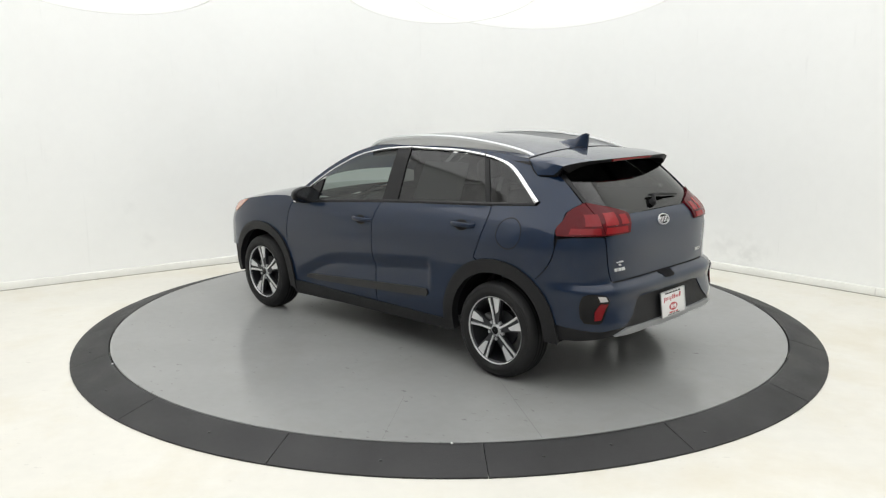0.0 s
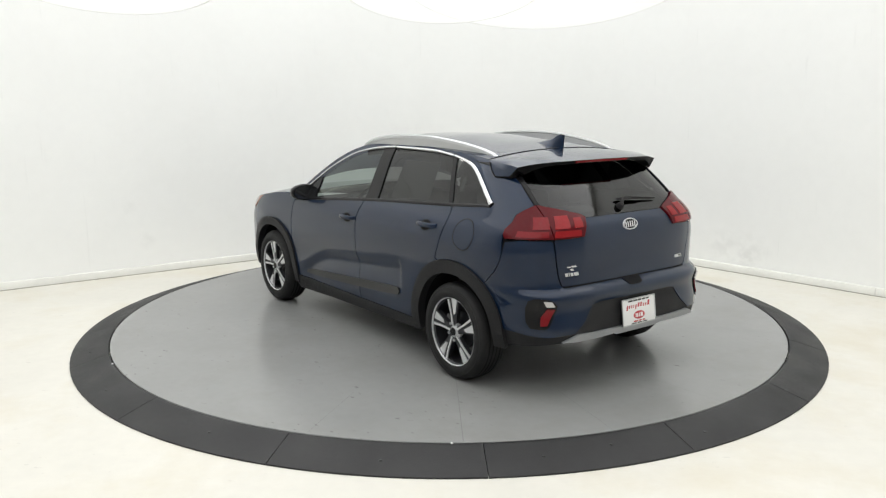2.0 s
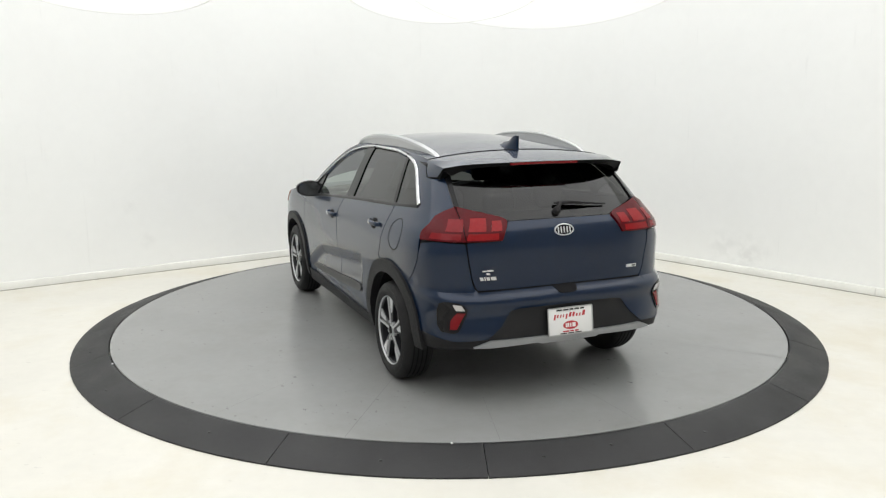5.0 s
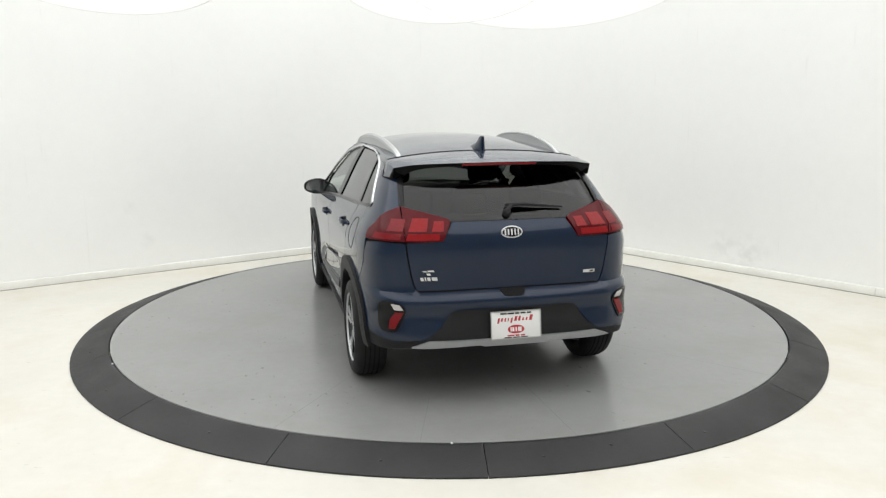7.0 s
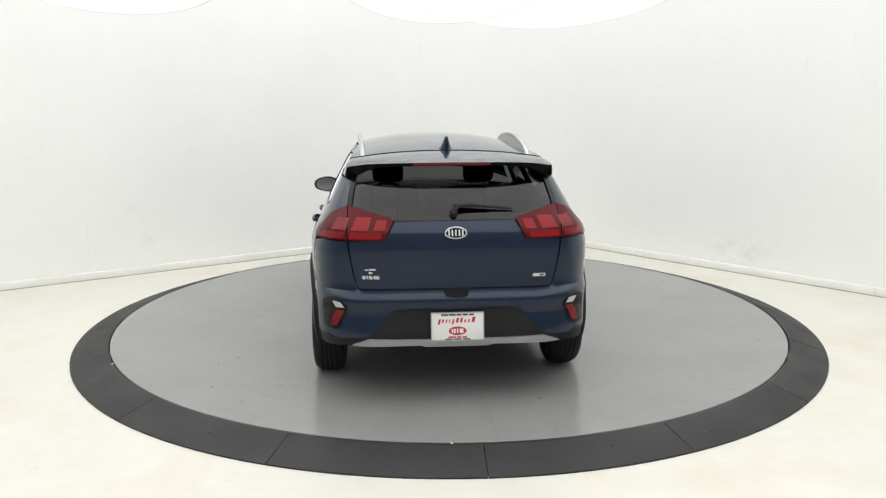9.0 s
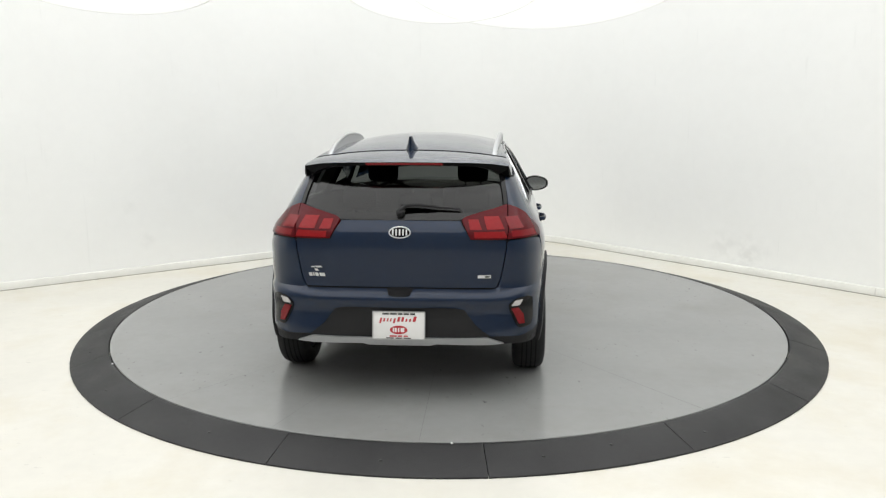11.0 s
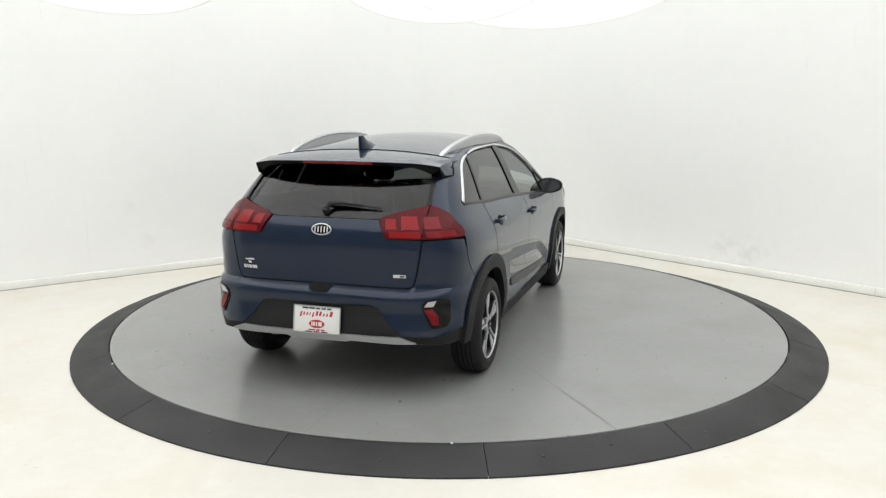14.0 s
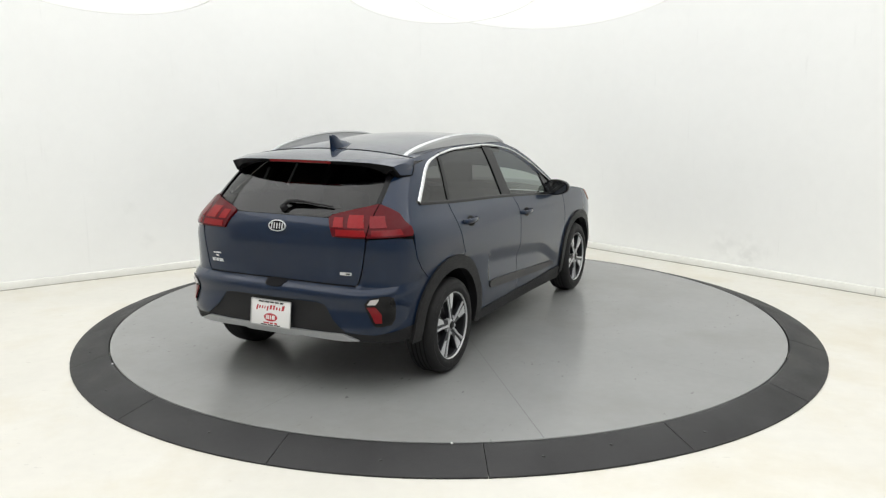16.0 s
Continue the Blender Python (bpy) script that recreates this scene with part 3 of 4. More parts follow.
    poly = soften(line((0.74, 0.358), (-0.12, 0.408), (-0.70, 0.446), (-0.73, 0.475), (-0.70, 0.508), (-0.12, 0.466), (0.40, 0.428), (0.72, 0.402)), 1)
    part("door_moulding", panel_mesh(poly, 0.012, 0.02, side=side), MOULD, car)
    # glass
    def window(name, poly, mat, label, owner=car):
        w = part(name, panel_mesh(poly, -0.012, 0.004, side=side), mat, owner, label)
        w.visible_shadow = False
        return w
    window("front_side_window", belt_pts(0.60, -0.20, dz=0.012) + [at_x(-0.165, 1.3)] + top_pts(-0.17, 0.60, glass_top, 14, -0.008), GLASS_FRONT, "lightly tinted front side window", front_door)
    window("rear_side_window", belt_pts(-0.32, -1.19, dz=0.012) + top_pts(-1.04, -0.275, glass_top, 12, -0.008), GLASS_REAR, "dark privacy glass of the rear door", rear_door)
    window("quarter_window", belt_pts(-1.215, -1.56, 6, dz=0.012) + top_pts(-1.55, -1.065, glass_top, 12, -0.008), GLASS_REAR, "dark fixed quarter window")
    part("middle_pillar", panel_mesh(belt_pts(-0.185, -0.345, 3, dz=0.0) + top_pts(-0.285, -0.15, glass_top, 3), -0.004, 0.02, side=side), GLOSSBLACK, car)
    part("window_divider", panel_mesh([at_x(-1.185, belt_z(-1.185)), at_x(-1.222, belt_z(-1.222)), at_x(-1.072, glass_top(-1.072)), at_x(-1.030, glass_top(-1.03))], -0.006, 0.02, side=side), GLOSSBLACK, car)
    part("mirror_corner", panel_mesh(line((0.57, 1.03), (0.80, 1.005), (0.80, 1.055), (0.62, 1.185), (0.585, 1.20)), -0.004, 0.02, side=side), GLOSSBLACK, car)
    part("belt_moulding", ribbon_mesh(belt_pts(0.84, -1.575, 30), 0.026, 0.006, -0.004, side), GLOSSBLACK, car)
    xs = [0.80 - 2.35 * k / 44 for k in range(45)] + [-1.565, -1.585]
    path = [at_x(x, glass_top(x) + 0.004) for x in xs]
    part("chrome_window_strip", ribbon_mesh(path, [0.012 + 0.006 * min(1, max(0, (0.4 - x) / 1.0)) + 0.010 * min(1, max(0, (-1.1 - x) / 0.35)) for x in xs], 0.008, 0.0, side), CHROME, car, "polished chrome window strip")
    for x in (-0.295, -1.045):                # joints in the chrome strip
        part("strip_joint", panel_mesh([at_x(x - 0.003, glass_top(x) - 0.008), at_x(x + 0.003, glass_top(x) - 0.008), at_x(x + 0.003, glass_top(x) + 0.016), at_x(x - 0.003, glass_top(x) + 0.016)], 0.0095, 0.008, side=side), SHELL, car)
    # wheel well liners
    for cx in (-AXLE, AXLE):
        bm = bmesh.new()
        ring = [(cx + 0.40 * math.cos(radians(2 + 176 * k / 24)), WHEEL_R + 0.40 * math.sin(radians(2 + 176 * k / 24))) for k in range(25)]
        rows = grid(bm, [[Vector((x, side * y, max(z, 0.19))) for x, z in ring] for y in (0.86, 0.50)])
        bm.faces.new(rows[1])
        part("wheel_liner", bm, SHELL, car)

# dark shell under the panels: its colour gives the shade in their gaps
for side in (1, -1):
    poly = line((1.98, 0.30)) + arc(AXLE, 0.42, -5, 185, 16) + arc(-AXLE, 0.42, -5, 185, 16) + line((-1.95, 0.40)) + [at_y(0.0, 0.40)] + [at_y(0.0, 1.10)] + line((-1.70, 1.16)) + belt_pts(-1.6, 0.8, 14, -0.01) + line((1.2, 1.0), (1.7, 0.9), (1.98, 0.75))
    part("body_shell", panel_mesh(poly, -0.020, 0, side=side), SHELL, car)

# tailgate: painted lower part and glass
poly = [at_y(-0.575 + 1.15 * k / 10, 0.712) for k in range(11)][::-1] + tail_pts(hatch_half, 0.72, 0.995, -G, 8, -1) + [at_y(-LAMP_Y + 0.01, 1.000), at_y(-0.425, 1.005), at_y(-0.365, 1.105)] \
    + [at_y(-0.36 + 0.72 * k / 8, 1.112) for k in range(9)] + [at_y(0.365, 1.105), at_y(0.425, 1.005), at_y(LAMP_Y - 0.01, 1.000)] + tail_pts(hatch_half, 0.995, 0.72, -G, 8)
tailgate = part("tailgate", panel_mesh(poly, step=0.03), PAINT, car)
poly = [at_y(-0.36 + 0.72 * k / 8, 1.118) for k in range(9)][::-1] + [at_y(-0.45, 1.150), at_y(-0.60, 1.192)] + tail_pts(hatch_half, 1.20, 1.45, 0.013, 8, -1) + [at_y(-0.5 + 1.0 * k / 6, 1.46) for k in range(7)] + tail_pts(hatch_half, 1.45, 1.20, 0.013, 8) + [at_y(0.60, 1.192), at_y(0.45, 1.150)]
rear_window = part("rear_window", panel_mesh(poly, -0.006, 0.004), GLASS_REAR, car, "dark tinted rear window")
rear_window.visible_shadow = False
for side in (1, -1):
    poly = tail_pts(hatch_half, 1.195, 1.43, -0.016, 8) + tail_pts(lambda z: hatch_half(z) + 0.006 + 0.075 * max(0, (z - 1.195) / 0.235) ** 4, 1.43, 1.195, 0.0, 8)
    part("spoiler_blade", panel_mesh(poly, 0.003, 0.006, 0.025, side), GLOSSBLACK, car, "gloss black blade beside the glass")

# tail lamps
def cell_y(y, z):
    """(q, z) of a lamp cell's corner: its edges run up with the body's side."""
    return at_y(y * half_width(z) / half_width(1.05), z)


for side in (1, -1):
    poly = [at_y(LAMP_Y + 0.003, 1.190), at_y(0.702, 1.166), at_y(0.747, 1.136), at_x(-1.806, 1.092), at_x(-1.785, 1.055), at_x(-1.786, 1.025), at_x(-1.802, 1.004), at_y(0.80, 1.006), at_y(0.72, 1.006), at_y(LAMP_Y + 0.002, 1.006)]
    lamp = part("outer_tail_lamp", panel_mesh(poly, 0.012, 0.03, 0.03, side), REDLENS, car, "dark red wrap-round tail lamp")
    for lo, hi, z0, z1 in ((0.658, 0.742, 1.060, 1.124), (0.658, 0.795, 1.016, 1.050)):
        part("light_cell", panel_mesh([cell_y(lo, z0), cell_y(hi, z0), cell_y(hi - 0.004, z1), cell_y(lo + 0.004, z1)], 0.014, 0.004, 0.03, side), REDMID, lamp, "brighter red cell")
    poly = [at_y(LAMP_Y - 0.003, 1.192), at_y(LAMP_Y - 0.003, 1.006), at_y(0.54, 1.004), at_y(0.425, 1.008), at_y(0.370, 1.112), at_y(0.39, 1.128), at_y(0.50, 1.158)]
    lamp = part("inner_tail_lamp", panel_mesh(poly, 0.012, 0.03, 0.03, side), REDLENS, car, "dark red tail lamp on the tailgate")
    for lo, hi, z0, z1 in ((0.525, 0.628, 1.060, 1.128), (0.425, 0.495, 1.060, 1.112), (0.440, 0.628, 1.014, 1.050)):
        part("light_cell", panel_mesh([cell_y(lo, z0), cell_y(hi, z0), cell_y(hi - 0.004, z1), cell_y(lo + 0.004, z1)], 0.014, 0.004, 0.03, side), REDCELL, lamp, "brighter red cell")

# rear bumper
poly = []
for sg in (1, -1):
    half = [at_y(sg * 0.02, 0.598), at_y(sg * 0.33, 0.600), at_y(sg * 0.392, 0.590), at_y(sg * 0.46, 0.50), at_y(sg * 0.545, 0.432), at_y(sg * 0.72, 0.418), at_y(sg * 0.80, 0.43)]
    sidepts = [at_x(-1.90, 0.44), at_x(-1.78, 0.45)] + [p for p in arc(-AXLE, ARCH, 163, 130, 8)] + [at_x(-1.697, 0.745), at_x(-1.742, 0.79), at_x(-1.782, 0.86), at_x(-1.799, 0.93), at_x(-1.807, 0.985), at_y(0.80, 1.000), at_y(LAMP_Y + 0.02, 0.998)] + tail_pts(hatch_half, 0.985, 0.72, G, 8) + [at_y(0.575, 0.703), at_y(0.30, 0.704), at_y(0.02, 0.704)]
    if sg < 0:
        sidepts = [(-math.pi - q, z) for q, z in sidepts]
    poly.append(half + sidepts)
poly = poly[0] + poly[1][::-1]
part("rear_bumper", panel_mesh(poly, 0.0, 0.03, 0.022), PAINT, car)
mirror_q = lambda pts: [(-math.pi - q, z) for q, z in pts]
low = [at_y(0.0, 0.600), at_y(0.33, 0.602), at_y(0.394, 0.592), at_y(0.462, 0.500), at_y(0.547, 0.430), at_y(0.72, 0.416), at_y(0.80, 0.428), at_x(-1.90, 0.438), at_x(-1.74, 0.448), at_x(-1.73, 0.365), at_x(-1.80, 0.350), at_x(-1.93, 0.352), at_y(0.66, 0.372), at_y(0.53, 0.374), at_y(0.22, 0.379), at_y(0.19, 0.369), at_y(0.0, 0.368)]
part("lower_bumper", panel_mesh(low + mirror_q(low)[::-1][1:-1], -0.006, 0.05, 0.04), CLAD, car, "black grained lower bumper")
skid = [at_y(0.0, 0.416), at_y(0.36, 0.418), at_y(0.53, 0.422), at_y(0.628, 0.384), at_y(0.53, 0.380), at_y(0.22, 0.384), at_y(0.19, 0.374), at_y(0.0, 0.373)]
part("skid_plate", panel_mesh(skid + mirror_q(skid)[::-1][1:-1], 0.012, 0.04, 0.04), SILVER, car, "silver skid plate")
for side in (1, -1):
    pod = part("fog_lamp_pod", panel_mesh(soften([at_y(0.650, 0.604), at_y(0.69, 0.650), at_y(0.770, 0.660), at_y(0.802, 0.640), at_y(0.800, 0.478), at_y(0.73, 0.468), at_y(0.705, 0.484)], 1), 0.007, 0.02, 0.022, side), GLOSSBLACK, car, "gloss black lamp pod")
    part("reflector", panel_mesh([at_y(0.668, 0.593), at_y(0.712, 0.596), at_y(0.742, 0.545), at_y(0.748, 0.492), at_y(0.716, 0.494)], 0.012, 0.01, 0.022, side), REDMID, pod, "red reflector")
    part("reversing_lamp", panel_mesh([at_y(0.672, 0.612), at_y(0.692, 0.641), at_y(0.735, 0.645), at_y(0.717, 0.612)], 0.014, 0.01, 0.022, side), WHITELENS, pod, "clear reversing lamp")


# top: roof, windscreen and bonnet
def top_point(x, v, off=0.0):
    """The roof's point at x and v from -1 (right edge) to 1 (left edge)."""
    ze = roof_edge(x)
    ye = half_width(ze) * taper(x) + 0.002
    zm = roof_mid(x)
    a = abs(v)
    return Vector((x, v * ye, ze + (zm - ze) * (1 - a ** 2.3) + off))


def top_mesh(x0, x1, nx, off=0.0, bow=0.0, vmax=1.0):
    bm = bmesh.new()
    rows = []
    for i in range(nx + 1):
        row = []
        for j in range(33):
            v = vmax * (-1 + j / 16)
            x = x0 + (x1 - x0) * i / nx
            x += bow * (1 - v * v) * (1 if i == 0 else (1 if i == nx else 1))
            row.append(top_point(x, v, off))
        rows.append(row)
    grid(bm, rows)
    return bm


part("roof", top_mesh(-1.402, 0.36, 40), PAINT, car, "blue roof")
wind = part("windscreen", top_mesh(0.37, 0.86, 16, -0.006, 0.07, 0.93), GLASS_FRONT, car, "lightly tinted windscreen")
wind.visible_shadow = False
bm = bmesh.new()
rows = []
for i in range(21):
    t = i / 20
    x = 0.86 + 1.24 * t
    z0 = curve((0.86, 1.03), (1.25, 1.012), (1.5, 0.975), (1.75, 0.925), (2.10, 0.80))(x)
    w = surf(*at_x(x, z0)).y
    rows.append([Vector((x + 0.14 * (1 - v * v) * min(1, t * 1.2 + 0.3), v * w, z0 + 0.045 * (1 - abs(v) ** 2.5))) for v in [-1 + k / 12 for k in range(25)]])
grid(bm, rows)
part("bonnet", bm, PAINT, car)

# ---- spoiler, roof rails, aerial ----
SEAM = [surf(*at_x(x, z), 0.005) for x, z in ((-1.422, 1.438), (-1.452, 1.407), (-1.488, 1.374), (-1.525, 1.349))]     # of the spoiler on the pillar


def spoiler(first, last):
    """The spoiler's skin, between two of its seven lines across: the roof seam, the top, the lip and the underside."""
    bm = bmesh.new()
    rows = []
    for k in range(41):
        v = -1 + k / 20
        a = abs(v)
        front = top_point(-1.415, v * 0.985)
        y = front.y * (1 - 0.05 * a)
        tail_x = -1.800 + 0.085 * a ** 4
        tail_z = 1.447 - 0.008 * a ** 2 - 0.014 * a ** 8
        drop = 0.035 * a ** 8
        rows.append([front, Vector((-1.60, y * 1.02, (front.z + tail_z) / 2 + 0.012)), Vector((tail_x + 0.05, y, tail_z + 0.010)), Vector((tail_x, y, tail_z)),
                     Vector((tail_x + 0.012, y * 0.995, tail_z - 0.022 - drop)), Vector((-1.66, y * 0.97, tail_z - 0.030 - drop)), Vector((-1.52, y * 0.94, front.z - 0.06))])
    # both ends turn down over a rounded shoulder to the seam on the pillar
    for side in (-1, 1):
        mid_col = [(-1.416, 0.642, 1.447), (-1.540, 0.656, 1.434), (-1.650, 0.656, 1.424), (-1.698, 0.652, 1.416), (-1.694, 0.648, 1.400), (-1.66, 0.600, 1.375), (-1.52, 0.595, 1.385)]
        low_col = [(-1.419, 0.650, 1.442), (-1.495, 0.668, 1.412), (-1.580, 0.671, 1.384), (-1.640, 0.668, 1.357), (-1.655, 0.656, 1.346), (-1.65, 0.612, 1.352), (-1.53, 0.600, 1.375)]
        end_col = [tuple(p) for p in SEAM] + [tuple(surf(*at_x(-1.545, 1.342), 0.003)), (-1.62, 0.640, 1.338), (-1.56, 0.605, 1.37)]
        ends = [[Vector((x, side * y, z)) for x, y, z in col] for col in (mid_col, low_col, end_col)]
        rows = ends[::-1] + rows if side < 0 else rows + ends
    grid(bm, [r_[first:last] for r_ in rows])
    return bm


spoil = part("roof_spoiler", spoiler(0, 4), PAINT, car, "blue roof spoiler")
bm = bmesh.new()
seam = [Vector((p.x, -p.y, p.z)) for p in SEAM[::-1]] + [top_point(-1.415, 0.985 * (-1 + k / 14)) for k in range(29)] + [p.copy() for p in SEAM]
tube_mesh(bm, seam, [0.0045] * len(seam), 8)
part("spoiler_gap", bm, SHELL, spoil, "dark seam round the spoiler")
part("spoiler_underside", spoiler(3, 7), MATTBLACK, spoil, "black underside")
bm = bmesh.new()
rows = []
for k in range(21):
    y = -0.24 + 0.48 * k / 20
    a = abs(y) / 0.62
    tx, tz = -1.803, 1.447 - 0.008 * a ** 2
    rows.append([Vector((tx + 0.012, y, tz - 0.002)), Vector((tx - 0.002, y, tz - 0.003)), Vector((tx + 0.001, y, tz - 0.016)), Vector((tx + 0.016, y, tz - 0.020))])
v = grid(bm, rows, close_v=True)
bm.faces.new(v[0])
bm.faces.new(v[-1][::-1])
part("third_brake_lamp", bm, REDMID, spoil, "red brake lamp strip")
for side in (1, -1):
    bm = bmesh.new()
    cap = bmesh.new()
    rows, crow = [], []
    N = 36
    for k in range(N + 1):
        t = k / N
        x = 0.20 - 1.60 * t
        base = top_point(x, 0.925)
        y = 0.592 - 0.040 * t * t
        rise = 0.066 * min(1, math.sin(math.pi * min(max(t, 0.0), 1.0)) ** 0.55 * 1.02)
        z = base.z + rise
        rows.append([Vector((x, y + 0.010, base.z - 0.02)), Vector((x, y + 0.012, z - 0.016)), Vector((x, y - 0.012, z - 0.016)), Vector((x, y - 0.016, base.z - 0.02))])
        crow.append([Vector((x, y + 0.018, z - 0.024)), Vector((x, y + 0.018, z - 0.006)), Vector((x, y + 0.004, z + 0.003)), Vector((x, y - 0.010, z)), Vector((x, y - 0.013, z - 0.010)), Vector((x, y + 0.004, z - 0.026))])
    for b, rr in ((bm, rows), (cap, crow)):
        for r_ in rr:
            for p in r_:
                p.y *= side
        v = grid(b, rr, close_v=True)
        b.faces.new(v[0])
        b.faces.new(v[-1][::-1])
    rail = part("roof_rail", bm, RAILM, car, "grey roof rail with a bright cap")
    part("rail_cap", cap, SATIN, rail, "satin silver cap")

bm = bmesh.new()
rows = []
for k in range(13):
    t = k / 12
    x = -1.190 - 0.245 * t
    h = curve((0, 0.004), (0.30, 0.030), (0.55, 0.048), (0.74, 0.090), (0.90, 0.102), (1, 0.004))(t)
    w = 0.007 + 0.040 * math.sin(math.pi * min(t * 0.9 + 0.08, 1)) ** 0.8
    z0 = top_point(x, 0).z - 0.004
    rows.append([Vector((x - 0.03 * (h / 0.09) * s, w * (1 - 0.72 * s ** 1.1) * c, z0 + h * s)) for s, c in ((0, 1), (0.3, 1), (0.65, 1), (0.97, 1), (0.97, -1), (0.65, -1), (0.3, -1), (0, -1))])
v = grid(bm, rows, close_v=True)
bm.faces.new(v[0])
bm.faces.new(v[-1][::-1])
part("shark_fin_aerial", bm, PAINT, car, "blue shark fin aerial")


# ---- wheels ----
def wheel_thing():
    """A wheel with its outer face towards +y, axle at the origin; returns the pivot."""
    bm = bmesh.new()
    lathe(bm, [(0.212, -0.09), (0.208, 0.02), (0.214, 0.078), (0.226, 0.090), (0.227, 0.086)], 64, "y")
    w = part("wheel", bm, ALLOYDARK, car, "two-tone alloy wheel")
    bm = bmesh.new()
    lathe(bm, [(0.218, -0.09), (0.226, -0.100), (0.252, -0.108), (0.290, -0.103), (0.314, -0.086), (0.324, -0.060), (0.326, -0.02), (0.326, 0.02), (0.324, 0.060), (0.314, 0.086),
               (0.302, 0.097), (0.290, 0.103), (0.286, 0.1015), (0.268, 0.108), (0.255, 0.108), (0.242, 0.104), (0.230, 0.098), (0.226, 0.086)], 64, "y")
    part("tyre", bm, TYRE, w, "black tyre")
    bm = bmesh.new()
    for gy in (-0.045, -0.015, 0.015, 0.045):
        lathe(bm, [(0.3262, gy - 0.004), (0.3268, gy - 0.004), (0.3268, gy + 0.004), (0.3262, gy + 0.004)], 48, "y")
    part("tread_groove", bm, SHELL, w)
    bm = bmesh.new()
    lathe(bm, [(0.2225, 0.084), (0.2240, 0.0955), (0.2285, 0.0980), (0.2300, 0.094), (0.227, 0.088)], 72, "y")
    part("rim_lip", bm, ALLOY, w, "machined silver rim lip")
    bm = bmesh.new()
    lathe(bm, [(0.001, 0.020), (0.128, 0.020), (0.130, 0.016), (0.130, 0.004), (0.001, 0.004)], 48, "y")
    part("brake_disc", bm, ALLOYDARK, w)
    bm = bmesh.new()
    box(bm, (-0.045, 0.0, 0.085), (0.045, 0.048, 0.150), 0.012, 2, pose(0, 0, 0, 0, 68, 0))
    part("brake_caliper", bm, UNDER, w, "grey brake caliper")

    def slab(pts, y0, y1, bevel=0.003):
        b = bmesh.new()
        f = b.faces.new([b.verts.new((p[0], y0, p[1])) for p in pts])
        r = bmesh.ops.extrude_face_region(b, geom=[f])
        for v in r["geom"]:
            if isinstance(v, bmesh.types.BMVert):
                v.co.y = y1
        return b

    def polar(r, a):
        r *= 1.065
        return (-r * math.sin(radians(a)), r * math.cos(radians(a)))
    for k in range(5):
        t = 72 * k
        back = [polar(0.045, t - 34), polar(0.09, t - 17), polar(0.204, t - 14), polar(0.204, t), polar(0.204, t + 15), polar(0.10, t + 17), polar(0.045, t + 34)]
        part("spoke", slab(back, 0.052, 0.080), ALLOYDARK, w, "dark grey spoke")
        face = [polar(0.040, t - 18), polar(0.12, t - 12.8), polar(0.2045, t - 14.6), polar(0.2045, t - 10.2), polar(0.12, t - 7.6), polar(0.040, t - 1)]
        part("spoke_edge", slab(face, 0.079, 0.088), ALLOY, w, "machined silver spoke edge")
        block = [polar(0.106, t + 2.5), polar(0.2060, t - 3.5), polar(0.2060, t + 11.5), polar(0.122, t + 11.5)]
        part("spoke_vane", slab(block, 0.076, 0.085), ALLOY, w, "machined silver vane")
        bm = bmesh.new()
        x, z = polar(0.056, t + 36)
        bmesh.ops.create_cone(bm, cap_ends=True, segments=12, radius1=0.0125, radius2=0.010, depth=0.016, matrix=pose(x, 0.078, z, -90))
        part("wheel_nut", bm, SILVER, w)
    bm = bmesh.new()
    lathe(bm, [(0.0008, 0.090), (0.026, 0.089), (0.030, 0.086), (0.036, 0.083), (0.050, 0.072), (0.056, 0.050), (0.0008, 0.050)], 40, "y")
    part("hub", bm, SILVER, w)
    bm = bmesh.new()
    lathe(bm, [(0.0008, 0.0935), (0.024, 0.0925), (0.027, 0.089), (0.0008, 0.088)], 32, "y")
    part("hub_cap", bm, GLOSSBLACK, w, "gloss black hub cap")
    return w


spin = {(-1, 1): 3, (1, 1): 8, (-1, -1): 3, (1, -1): 28}
first = wheel_thing()
WHEEL_Y = 0.798
place_of = [(sx, sy, pose(sx * AXLE, sy * WHEEL_Y, WHEEL_R, 0, 0, 0 if sy > 0 else 180) @ pose(0, 0, 0, 0, spin[(sx, sy)], 0)) for sx in (-1, 1) for sy in (1, -1)]
first.matrix_basis = place_of[0][2]
for _, _, m in place_of[1:]:
    copy_thing(first, m)

# ---- underside ----
bm = bmesh.new()
box(bm, (-1.66, -0.66, 0.265), (1.95, 0.66, 0.35), 0.02)
box(bm, (-1.95, -0.60, 0.345), (-1.66, 0.60, 0.42), 0.02)
part("underbody", bm, UNDER, car)
bm = bmesh.new()
box(bm, (-1.88, -0.45, 0.305), (-1.64, 0.10, 0.40), 0.04, 3)
part("silencer", bm, ALLOYDARK, car)

